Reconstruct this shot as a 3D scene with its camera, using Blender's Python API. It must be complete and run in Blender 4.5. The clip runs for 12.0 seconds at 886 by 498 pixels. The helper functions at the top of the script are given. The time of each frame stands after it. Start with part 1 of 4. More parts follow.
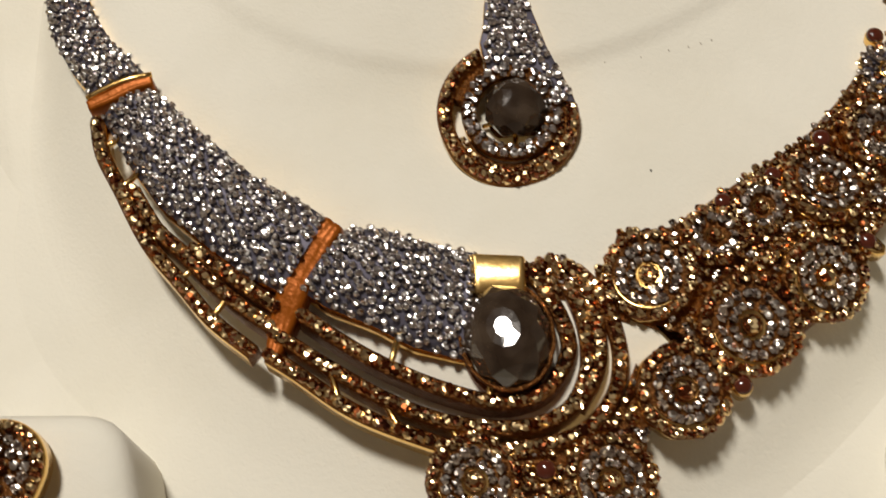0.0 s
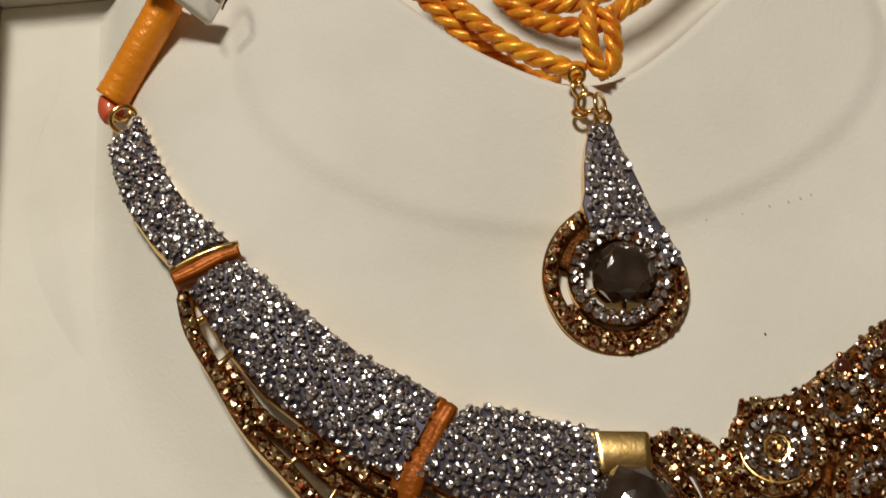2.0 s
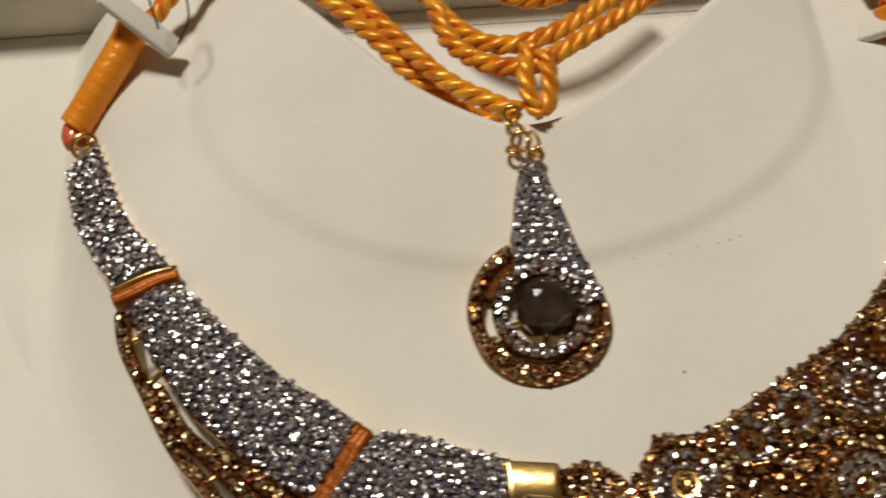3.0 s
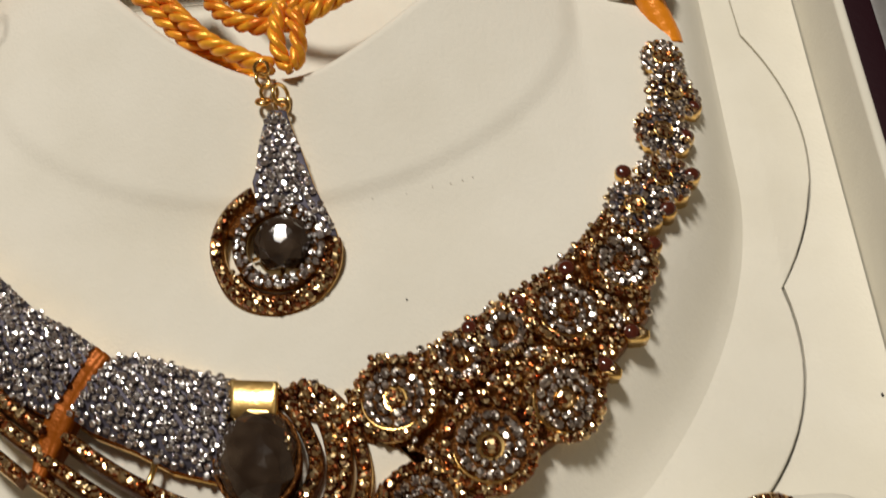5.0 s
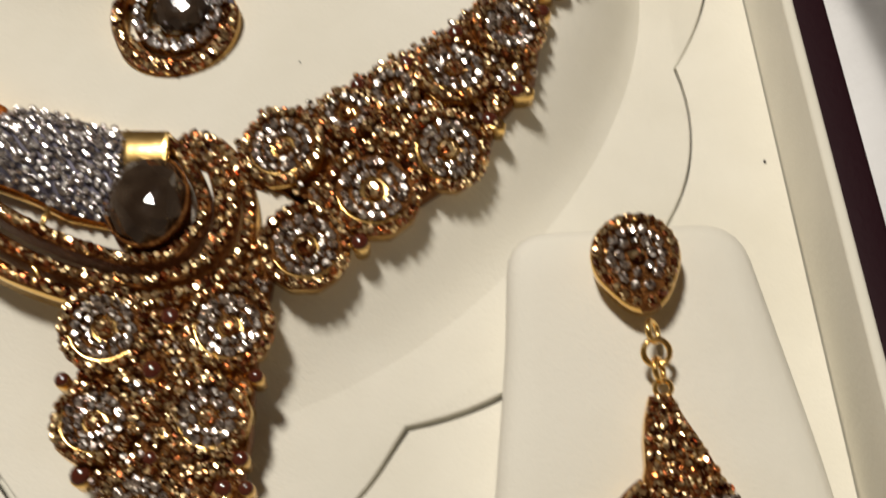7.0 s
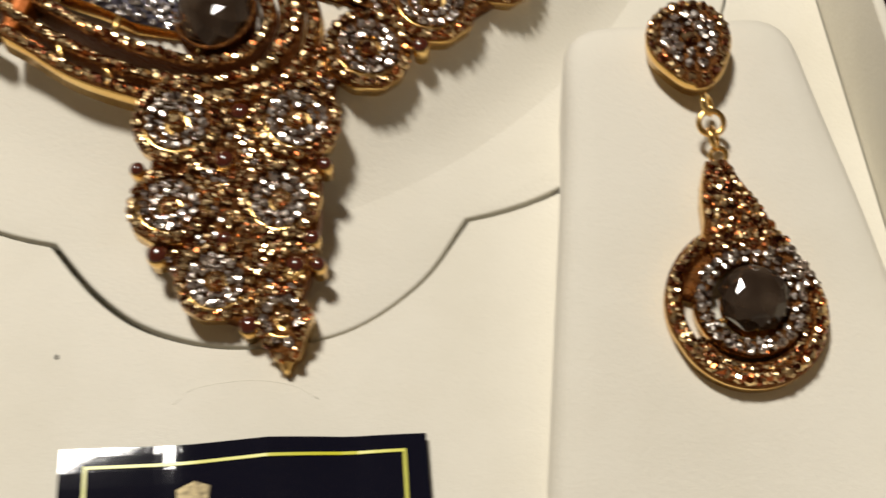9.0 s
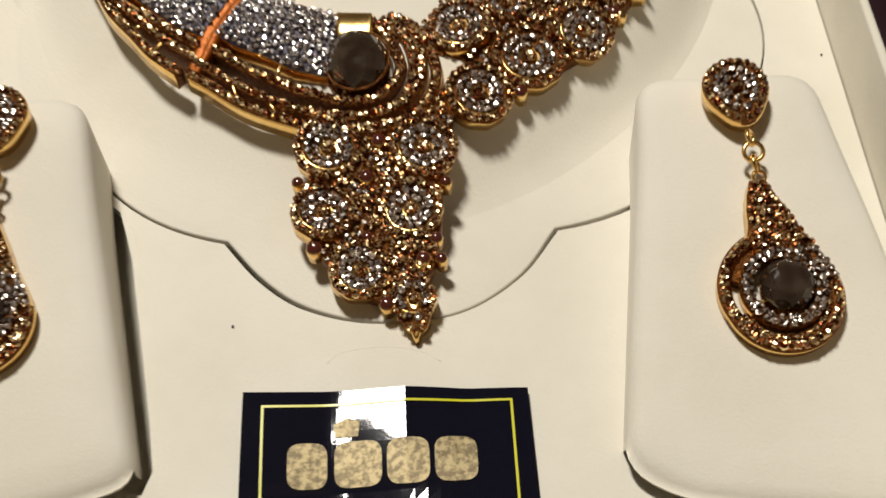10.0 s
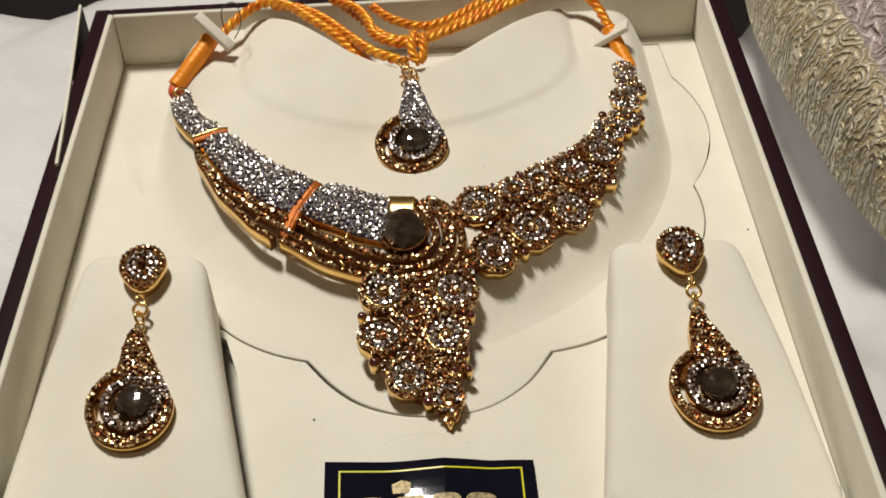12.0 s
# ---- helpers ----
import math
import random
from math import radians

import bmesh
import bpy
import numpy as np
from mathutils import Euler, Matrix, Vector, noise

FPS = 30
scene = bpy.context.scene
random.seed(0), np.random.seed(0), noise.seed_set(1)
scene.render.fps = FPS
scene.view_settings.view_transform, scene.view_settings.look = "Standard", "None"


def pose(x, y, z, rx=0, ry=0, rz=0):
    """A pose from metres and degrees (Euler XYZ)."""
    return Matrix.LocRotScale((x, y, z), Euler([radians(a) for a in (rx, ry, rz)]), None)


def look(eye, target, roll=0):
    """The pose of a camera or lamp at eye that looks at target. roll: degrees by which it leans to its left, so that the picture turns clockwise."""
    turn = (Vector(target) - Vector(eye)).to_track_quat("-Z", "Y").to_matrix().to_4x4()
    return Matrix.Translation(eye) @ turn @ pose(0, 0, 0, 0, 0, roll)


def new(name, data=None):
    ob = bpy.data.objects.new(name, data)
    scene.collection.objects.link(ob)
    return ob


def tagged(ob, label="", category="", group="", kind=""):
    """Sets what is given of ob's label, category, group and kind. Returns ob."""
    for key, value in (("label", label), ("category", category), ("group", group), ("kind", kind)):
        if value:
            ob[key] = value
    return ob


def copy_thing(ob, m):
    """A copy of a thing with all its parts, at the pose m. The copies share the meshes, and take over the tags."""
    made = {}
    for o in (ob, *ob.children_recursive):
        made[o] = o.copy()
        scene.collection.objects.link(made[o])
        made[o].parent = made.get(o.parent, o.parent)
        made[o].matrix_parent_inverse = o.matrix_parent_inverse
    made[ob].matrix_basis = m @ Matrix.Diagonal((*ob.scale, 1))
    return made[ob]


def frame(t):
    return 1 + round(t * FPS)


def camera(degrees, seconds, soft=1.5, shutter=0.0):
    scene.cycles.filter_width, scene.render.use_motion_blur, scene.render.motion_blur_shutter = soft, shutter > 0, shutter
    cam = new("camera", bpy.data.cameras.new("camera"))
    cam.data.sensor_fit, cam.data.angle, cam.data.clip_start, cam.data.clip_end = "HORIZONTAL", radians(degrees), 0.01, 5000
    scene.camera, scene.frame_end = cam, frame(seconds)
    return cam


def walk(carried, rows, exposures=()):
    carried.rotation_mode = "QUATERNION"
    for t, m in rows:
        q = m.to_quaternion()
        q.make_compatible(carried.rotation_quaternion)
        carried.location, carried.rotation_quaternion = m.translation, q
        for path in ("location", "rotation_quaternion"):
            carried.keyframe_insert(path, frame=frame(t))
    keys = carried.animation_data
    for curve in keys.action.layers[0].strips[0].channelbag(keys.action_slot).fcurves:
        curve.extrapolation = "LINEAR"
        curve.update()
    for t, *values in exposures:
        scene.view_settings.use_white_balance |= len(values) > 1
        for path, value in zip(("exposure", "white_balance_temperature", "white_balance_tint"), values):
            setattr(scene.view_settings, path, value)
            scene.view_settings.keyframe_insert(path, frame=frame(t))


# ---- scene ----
cam = camera(39.40, 12.0, soft=1.6, shutter=0.5)
PATH = [
    (0, -0.00424, 0.02382, 0.19297, 25.642, 3.234, -2.774),
    (0.5, -0.01375, 0.02812, 0.19237, 26.377, 2.057, -3.976),
    (1, -0.02102, 0.03329, 0.19157, 27.030, 0.950, -5.561),
    (1.5, -0.02633, 0.03850, 0.19274, 26.922, 0.572, -6.498),
    (2, -0.02920, 0.04324, 0.19553, 27.823, 0.290, -6.008),
    (2.5, -0.02629, 0.04112, 0.19570, 29.023, 0.724, -4.222),
    (3, -0.01079, 0.03797, 0.19823, 29.939, 2.126, -3.080),
    (3.5, 0.00245, 0.03676, 0.20486, 29.391, 1.558, -3.240),
    (3.7, 0.00824, 0.03672, 0.20577, 29.183, 1.919, -3.227),
    (5.3, 0.03229, 0.01005, 0.19847, 31.991, 3.827, -3.023),
    (5.5, 0.03310, 0.00583, 0.19811, 32.025, 3.737, -2.863),
    (6, 0.03543, -0.00160, 0.19870, 32.307, 3.875, -2.704),
    (6.5, 0.03647, -0.00987, 0.19875, 32.036, 3.742, -2.302),
    (7, 0.04449, -0.01549, 0.18486, 31.475, 3.684, -2.631),
    (7.2, 0.04615, -0.01681, 0.17967, 31.164, 3.568, -2.928),
    (8.8, 0.03631, -0.04285, 0.17009, 32.277, 2.954, -3.716),
    (9, 0.03027, -0.04674, 0.17474, 32.885, 2.718, -3.442),
    (9.5, 0.02218, -0.06059, 0.18664, 34.487, 3.377, -2.346),
    (10, 0.01695, -0.08282, 0.20382, 37.040, 2.832, -1.812),
    (10.5, 0.01595, -0.10012, 0.21943, 39.873, 2.912, -1.580),
    (11, 0.01027, -0.11586, 0.23410, 42.104, 2.333, -2.053),
    (11.5, 0.00872, -0.13232, 0.24270, 45.013, 2.067, -2.075),
    (12, 0.00910, -0.14830, 0.25008, 47.224, 2.425, -1.928),
]
EXPOSURES = [(0.0, -0.06), (0.4, -0.36), (1.0, -0.36), (2.5, -0.36), (3.7, -0.30), (5.5, -0.12), (7.2, -0.02), (9.0, 0.06), (10.5, 0.04), (12.0, 0.0)]
walk(cam, [(t, pose(x, y, z, rx, ry, rz)) for t, x, y, z, rx, ry, rz in PATH], EXPOSURES)

# ---- world and light ----
world = bpy.data.worlds.new("room_air")
scene.world = world
world.use_nodes = True
world.node_tree.nodes["Background"].inputs[0].default_value = (1.0, 0.78, 0.58, 1)
world.node_tree.nodes["Background"].inputs[1].default_value = 0.05

LAMP_AT = Vector((-0.31, 0.60, 1.88))
lamp_data = bpy.data.lights.new("ceiling_lamp", "AREA")
lamp_data.shape, lamp_data.size, lamp_data.size_y, lamp_data.energy = "RECTANGLE", 0.19, 0.34, 37.0
lamp_data.color = (1.0, 0.95, 0.87)
lamp = new("ceiling_lamp", lamp_data)
lamp.matrix_world = look(LAMP_AT, (0, 0.09, 0.03))

# ---- materials ----
def material(name, colour, rough=0.5, metal=0.0):
    m = bpy.data.materials.new(name)
    m.use_nodes = True
    b = m.node_tree.nodes["Principled BSDF"]
    b.inputs["Base Color"].default_value = (*colour, 1)
    b.inputs["Roughness"].default_value = rough
    b.inputs["Metallic"].default_value = metal
    return m, m.node_tree, b


def mix_colour(tree, factor, a, b):
    n = tree.nodes.new("ShaderNodeMix")
    n.data_type = "RGBA"
    n.inputs[6].default_value, n.inputs[7].default_value = (*a, 1), (*b, 1)
    tree.links.new(factor, n.inputs[0])
    return n.outputs[2]


def noise_out(tree, scale, detail=4.0, rough=0.6):
    co = tree.nodes.new("ShaderNodeTexCoord")
    n = tree.nodes.new("ShaderNodeTexNoise")
    n.inputs["Scale"].default_value, n.inputs["Detail"].default_value, n.inputs["Roughness"].default_value = scale, detail, rough
    tree.links.new(co.outputs["Object"], n.inputs["Vector"])
    return n.outputs["Fac"]


def ramp(tree, source, lo, hi):
    n = tree.nodes.new("ShaderNodeMapRange")
    n.inputs[1].default_value, n.inputs[2].default_value = lo, hi
    tree.links.new(source, n.inputs[0])
    return n.outputs[0]


def bump(tree, bsdf, height, strength, distance):
    n = tree.nodes.new("ShaderNodeBump")
    n.inputs["Strength"].default_value, n.inputs["Distance"].default_value = strength, distance
    tree.links.new(height, n.inputs["Height"])
    tree.links.new(n.outputs[0], bsdf.inputs["Normal"])


def flock_material(name, light, dirty):
    m, tree, b = material(name, light, 0.9)
    tree.links.new(mix_colour(tree, ramp(tree, noise_out(tree, 28, 5), 0.42, 0.75), light, dirty), b.inputs["Base Color"])
    bump(tree, b, noise_out(tree, 1400, 3, 0.7), 0.25, 0.0004)
    b.inputs["Sheen Weight"].default_value = 0.15
    b.inputs["Specular IOR Level"].default_value = 0.25
    return m


CREAM = flock_material("cream_flock", (0.76, 0.724, 0.625), (0.69, 0.651, 0.545))
LINING = flock_material("cream_lining_paper", (0.74, 0.703, 0.592), (0.65, 0.610, 0.50))
SHELL, tree, b = material("burgundy_leatherette", (0.016, 0.003, 0.0055), 0.65)
b.inputs["Specular IOR Level"].default_value = 0.12
bump(tree, b, noise_out(tree, 900, 4, 0.6), 0.3, 0.0004)

SATIN, tree, b = material("white_satin", (0.72, 0.71, 0.70), 0.38)
tree.links.new(mix_colour(tree, ramp(tree, noise_out(tree, 9, 5), 0.35, 0.7), (0.74, 0.73, 0.72), (0.60, 0.585, 0.57)), b.inputs["Base Color"])
bump(tree, b, noise_out(tree, 60, 6, 0.55), 0.35, 0.004)
b.inputs["Sheen Weight"].default_value = 0.3

def brocade_material(name, ground, scroll, cell, metal):
    """Woven scrolls: wavering rings round scattered centres, raised in a lighter shiny thread."""
    m, tree, b = material(name, ground, 0.42, metal)
    co, vor, warp = tree.nodes.new("ShaderNodeTexCoord"), tree.nodes.new("ShaderNodeTexVoronoi"), tree.nodes.new("ShaderNodeTexNoise")
    warp.inputs["Scale"].default_value, warp.inputs["Detail"].default_value = 140, 3
    off, add = tree.nodes.new("ShaderNodeVectorMath"), tree.nodes.new("ShaderNodeVectorMath")
    off.operation, add.operation = "MULTIPLY_ADD", "ADD"
    tree.links.new(co.outputs["Object"], warp.inputs["Vector"])
    tree.links.new(warp.outputs["Color"], off.inputs[0])
    off.inputs[1].default_value, off.inputs[2].default_value = (0.0075, 0.0075, 0.0), (-0.00375, -0.00375, 0.0)
    tree.links.new(co.outputs["Object"], add.inputs[0])
    tree.links.new(off.outputs[0], add.inputs[1])
    vor.voronoi_dimensions = "2D"
    vor.inputs["Scale"].default_value = 1 / cell
    tree.links.new(add.outputs[0], vor.inputs["Vector"])
    turns, wave = tree.nodes.new("ShaderNodeMath"), tree.nodes.new("ShaderNodeMath")
    turns.operation, wave.operation = "MULTIPLY", "SINE"
    turns.inputs[1].default_value = 25.0
    tree.links.new(vor.outputs["Distance"], turns.inputs[0])
    tree.links.new(turns.outputs[0], wave.inputs[0])
    lines = ramp(tree, wave.outputs[0], -1.0, 1.0)
    tree.links.new(mix_colour(tree, lines, ground, scroll), b.inputs["Base Color"])
    bump(tree, b, lines, 0.9, 0.0016)
    b.inputs["Sheen Weight"].default_value = 0.3
    return m


BROCADE = brocade_material("woven_brocade", (0.36, 0.275, 0.255), (0.62, 0.53, 0.48), 0.0105, 0.15)
BROCADE_EDGE = brocade_material("gold_brocade_border", (0.46, 0.36, 0.19), (0.82, 0.73, 0.52), 0.0080, 0.2)

GOLD, tree, b = material("polished_gold_plate", (0.90, 0.56, 0.17), 0.22, 1.0)
tree.links.new(mix_colour(tree, ramp(tree, noise_out(tree, 260, 3), 0.35, 0.7), (0.95, 0.65, 0.25), (0.78, 0.46, 0.13)), b.inputs["Base Color"])
bump(tree, b, noise_out(tree, 700, 2), 0.12, 0.0003)
PALEGOLD = material("satin_pale_gold", (0.95, 0.72, 0.28), 0.5, 0.5)[0]
BLACKENED, tree, b = material("blackened_setting", (0.10, 0.09, 0.115), 0.6, 0.7)
BRONZE, tree, b = material("brown_gold_setting", (0.18, 0.070, 0.020), 0.38, 1.0)
bump(tree, b, noise_out(tree, 1500, 3), 0.9, 0.0008)
COPPER, tree, b = material("copper_gold_band", (0.29, 0.074, 0.005), 0.40, 0.3)
b.inputs["Specular IOR Level"].default_value = 0.18
bump(tree, b, noise_out(tree, 420, 3), 0.45, 0.0006)


def stone_material(name, light, mid, dark, share, rough, metal, joined=False, glint=0.85, scale=2600.0, coat=0.45):
    m, tree, b = material(name, light, rough, metal)
    if joined:
        r = tree.nodes.new("ShaderNodeNewGeometry").outputs["Random Per Island"]
    else:
        r = tree.nodes.new("ShaderNodeObjectInfo").outputs["Random"]
    b.inputs["Coat Weight"].default_value = coat
    b.inputs["Coat Roughness"].default_value = 0.26
    # inner facets: small cells that each turn the surface their own way
    co, cells, geo = tree.nodes.new("ShaderNodeTexCoord"), tree.nodes.new("ShaderNodeTexVoronoi"), tree.nodes.new("ShaderNodeNewGeometry")
    move, lean, turn, unit = [tree.nodes.new("ShaderNodeVectorMath") for _ in range(4)]
    cells.inputs["Scale"].default_value = scale if joined else 1.5
    move.operation, lean.operation, turn.operation, unit.operation = "ADD", "SUBTRACT", "MULTIPLY_ADD", "NORMALIZE"
    tree.links.new(co.outputs["Object"], move.inputs[0])
    if not joined:
        far = tree.nodes.new("ShaderNodeMath")
        far.operation = "MULTIPLY"
        far.inputs[1].default_value = 61.0
        tree.links.new(r, far.inputs[0])
        tree.links.new(far.outputs[0], move.inputs[1])
    tree.links.new(move.outputs[0], cells.inputs["Vector"])
    tree.links.new(cells.outputs["Color"], lean.inputs[0])
    # sparkle is painted into the base colour: some cells pale, the rest body colour
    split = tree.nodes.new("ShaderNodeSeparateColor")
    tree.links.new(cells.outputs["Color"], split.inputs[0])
    sparkle_mix = tree.nodes.new("ShaderNodeMix")
    sparkle_mix.data_type = "RGBA"
    tree.links.new(ramp(tree, split.outputs[2], 1 - share - 0.06, 1 - share + 0.06), sparkle_mix.inputs[0])
    tree.links.new(mix_colour(tree, r, mid, dark), sparkle_mix.inputs[6])
    sparkle_mix.inputs[7].default_value = (*light, 1)
    tree.links.new(sparkle_mix.outputs[2], b.inputs["Base Color"])
    lean.inputs[1].default_value = (0.5, 0.5, 0.5)
    tree.links.new(lean.outputs[0], turn.inputs[0])
    turn.inputs[1].default_value = (glint, glint, glint)
    tree.links.new(geo.outputs["Normal"], turn.inputs[2])
    tree.links.new(turn.outputs[0], unit.inputs[0])
    tree.links.new(unit.outputs[0], b.inputs["Normal"])
    tree.links.new(unit.outputs[0], b.inputs["Coat Normal"])
    return m


# first colour: the pale painted sparkle; the next two: body tones
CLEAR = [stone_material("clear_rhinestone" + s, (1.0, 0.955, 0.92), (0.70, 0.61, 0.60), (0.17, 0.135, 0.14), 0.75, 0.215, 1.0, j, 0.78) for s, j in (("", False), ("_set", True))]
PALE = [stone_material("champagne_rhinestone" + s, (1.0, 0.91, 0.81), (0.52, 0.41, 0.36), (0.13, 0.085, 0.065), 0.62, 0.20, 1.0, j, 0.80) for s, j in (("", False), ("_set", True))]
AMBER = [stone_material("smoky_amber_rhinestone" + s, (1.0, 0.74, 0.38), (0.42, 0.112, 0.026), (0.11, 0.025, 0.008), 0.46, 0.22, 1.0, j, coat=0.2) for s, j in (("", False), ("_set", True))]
SMOKY, tree, b = material("smoky_quartz", (0.05, 0.032, 0.02), 0.06, 0.2)
tree.links.new(mix_colour(tree, ramp(tree, noise_out(tree, 230, 1), 0.35, 0.75), (0.030, 0.018, 0.011), (0.085, 0.058, 0.038)), b.inputs["Base Color"])
b.inputs["Coat Weight"].default_value = 1.0
b.inputs["Coat Roughness"].default_value = 0.06
GARNET, tree, b = material("dark_garnet_stone", (0.075, 0.016, 0.008), 0.10)
b.inputs["Coat Weight"].default_value = 0.6

SILK, tree, b = material("orange_silk_cord", (0.80, 0.33, 0.03), 0.34, 0.3)
tree.links.new(mix_colour(tree, ramp(tree, noise_out(tree, 350, 3), 0.35, 0.65), (1.0, 0.47, 0.028), (0.72, 0.17, 0.004)), b.inputs["Base Color"])
b.inputs["Sheen Weight"].default_value = 0.1
bump(tree, b, noise_out(tree, 2200, 2), 0.3, 0.0003)
WRAP, tree, b = material("wrapped_orange_thread", (0.90, 0.29, 0.012), 0.36, 0.15)
bump(tree, b, noise_out(tree, 1500, 3), 0.4, 0.0004)
KNOT = material("red_orange_knot", (0.62, 0.10, 0.03), 0.5)[0]

INK, tree, b = material("glossy_black_card", (0.006, 0.006, 0.012), 0.045)
bump(tree, b, noise_out(tree, 600, 3), 0.12, 0.00004)
b.inputs["Specular IOR Level"].default_value = 0.3
LINE = material("yellow_print", (0.62, 0.60, 0.02), 0.3)[0]
FOIL, tree, b = material("gold_foil_print", (0.62, 0.48, 0.22), 0.5, 0.35)
tree.links.new(mix_colour(tree, ramp(tree, noise_out(tree, 900, 3), 0.4, 0.6), (0.36, 0.285, 0.14), (0.13, 0.095, 0.04)), b.inputs["Base Color"])
PLASTER = material("plain_plaster", (0.38, 0.31, 0.25), 0.9)[0]
THREAD = material("pale_gold_thread", (0.60, 0.46, 0.20), 0.4, 0.2)[0]
BLACK_THREAD = material("black_thread", (0.012, 0.010, 0.010), 0.6)[0]
DENT_GREY = material("dent_shade_grey", (0.54, 0.50, 0.42), 0.9)[0]
DARKWOOD = material("dark_floor", (0.012, 0.010, 0.010), 0.6)[0]

# ---- mesh helpers ----
MM = 0.001
UP = Vector((0, 0, 1))


def finish(name, bm, mat, parent=None, label="", smooth=True):
    me = bpy.data.meshes.new(name)
    bmesh.ops.recalc_face_normals(bm, faces=bm.faces)
    for f in bm.faces:
        f.smooth = smooth
    bm.to_mesh(me)
    bm.free()
    me.materials.append(mat)
    ob = new(name, me)
    if parent:
        ob.parent = parent
    if label:
        ob["label"] = label
    return ob


def part(name, bm, mat, parent, label="", smooth=True):
    return finish(name, bm, mat, parent, label, smooth)


def thing(name, label, category, at=Matrix(), group="", kind=""):
    ob = new(name)
    ob.empty_display_size = 0.01
    ob.matrix_basis = at
    return tagged(ob, label, category, group, kind)


def box(bm, c, s, m=Matrix(), bevel=0.0):
    r = bmesh.ops.create_cube(bm, size=1, matrix=m @ Matrix.Translation(c) @ Matrix.Diagonal((*s, 1)))
    if bevel:
        edges = list({e for v in r["verts"] for e in v.link_edges})
        bmesh.ops.bevel(bm, geom=edges, offset=bevel, segments=2, affect="EDGES", profile=0.6)


def catmull(pts, step):
    """A smooth curve through the points, sampled about every step."""
    p = [Vector(a) for a in pts]
    p = [2 * p[0] - p[1]] + p + [2 * p[-1] - p[-2]]
    out = []
    for i in range(1, len(p) - 2):
        n = max(2, int((p[i + 1] - p[i]).length / step))
        for k in range(n):
            t = k / n
            out.append(0.5 * (2 * p[i] + (p[i + 1] - p[i - 1]) * t + (2 * p[i - 1] - 5 * p[i] + 4 * p[i + 1] - p[i + 2]) * t * t
                              + (3 * p[i] - p[i - 1] - 3 * p[i + 1] + p[i + 2]) * t ** 3))
    return out + [p[-2]]


def spread(pts, n):
    """n + 1 points at even steps along a line of points."""
    p = [Vector(a) for a in pts]
    d = [0.0]
    for a, c in zip(p, p[1:]):
        d.append(d[-1] + (c - a).length)
    out, k = [], 0
    for i in range(n + 1):
        w = d[-1] * i / n
        while k < len(d) - 2 and d[k + 1] < w:
            k += 1
        out.append(p[k].lerp(p[k + 1], (w - d[k]) / max(1e-9, d[k + 1] - d[k])))
    return out


def frames_of(path):
    """A tangent, side and up vector at each point, turned as little as possible along the way."""
    out, side = [], None
    for i, q in enumerate(path):
        t = (path[min(i + 1, len(path) - 1)] - path[max(i - 1, 0)]).normalized()
        side = (t.cross(UP) if side is None else side - t * side.dot(t)).normalized()
        out.append((t, side, side.cross(t)))
    return out


def tube(bm, path, radius, sides=8, closed=False):
    n = len(path)
    rings = []
    for i, (q, (t, s, u)) in enumerate(zip(path, frames_of(path))):
        r = radius(i / max(1, n - 1)) if callable(radius) else radius
        rings.append([bm.verts.new(q + s * (r * math.cos(a)) + u * (r * math.sin(a))) for a in (2 * math.pi * k / sides for k in range(sides))])
    for i in range(n if closed else n - 1):
        a, c = rings[i], rings[(i + 1) % n]
        for k in range(sides):
            bm.faces.new((a[k], a[(k + 1) % sides], c[(k + 1) % sides], c[k]))
    if not closed:
        bm.faces.new(rings[0])
        bm.faces.new(list(reversed(rings[-1])))


def ring(bm, centre, major, minor, m=Matrix(), squash=1.0, sides=7, steps=24):
    path = [m @ Vector((major * math.cos(2 * math.pi * k / steps), squash * major * math.sin(2 * math.pi * k / steps), 0)) + Vector(centre) for k in range(steps)]
    rings = []
    for i in range(steps):
        t = (path[(i + 1) % steps] - path[i - 1]).normalized()
        s = (path[i] - Vector(centre)).normalized()
        u = s.cross(t).normalized()
        rings.append([bm.verts.new(path[i] + s * (minor * math.cos(a)) + u * (minor * math.sin(a))) for a in (2 * math.pi * k / sides for k in range(sides))])
    for i in range(steps):
        a, c = rings[i], rings[(i + 1) % steps]
        for k in range(sides):
            bm.faces.new((a[k], a[(k + 1) % sides], c[(k + 1) % sides], c[k]))


def slab(bm, outline, top, depth, bevel=0.0004, inset_z=None):
    """A plate with that outline; top(x, y) gives its height. Its edge is rounded over and its sides go down by depth."""
    c = Vector((sum(p[0] for p in outline) / len(outline), sum(p[1] for p in outline) / len(outline)))
    loops = []
    for inset, drop in ((bevel, 0.0), (bevel * 0.3, bevel * 0.3), (0.0, bevel), (0.0, depth)):
        loop = []
        for x, y in outline:
            v = Vector((x, y))
            v = v + (c - v).normalized() * inset
            loop.append(bm.verts.new((v.x, v.y, top(v.x, v.y) - drop)))
        loops.append(loop)
    n = len(outline)
    for a, d in zip(loops, loops[1:]):
        for k in range(n):
            bm.faces.new((a[k], a[(k + 1) % n], d[(k + 1) % n], d[k]))
    for loop in (loops[0], loops[-1]):
        f = bm.faces.new(loop)
        bmesh.ops.triangulate(bm, faces=[f])


def inside(x, y, poly):
    hit = False
    for (x1, y1), (x2, y2) in zip(poly, poly[1:] + poly[:1]):
        if (y1 > y) != (y2 > y) and x < (x2 - x1) * (y - y1) / (y2 - y1) + x1:
            hit = not hit
    return hit


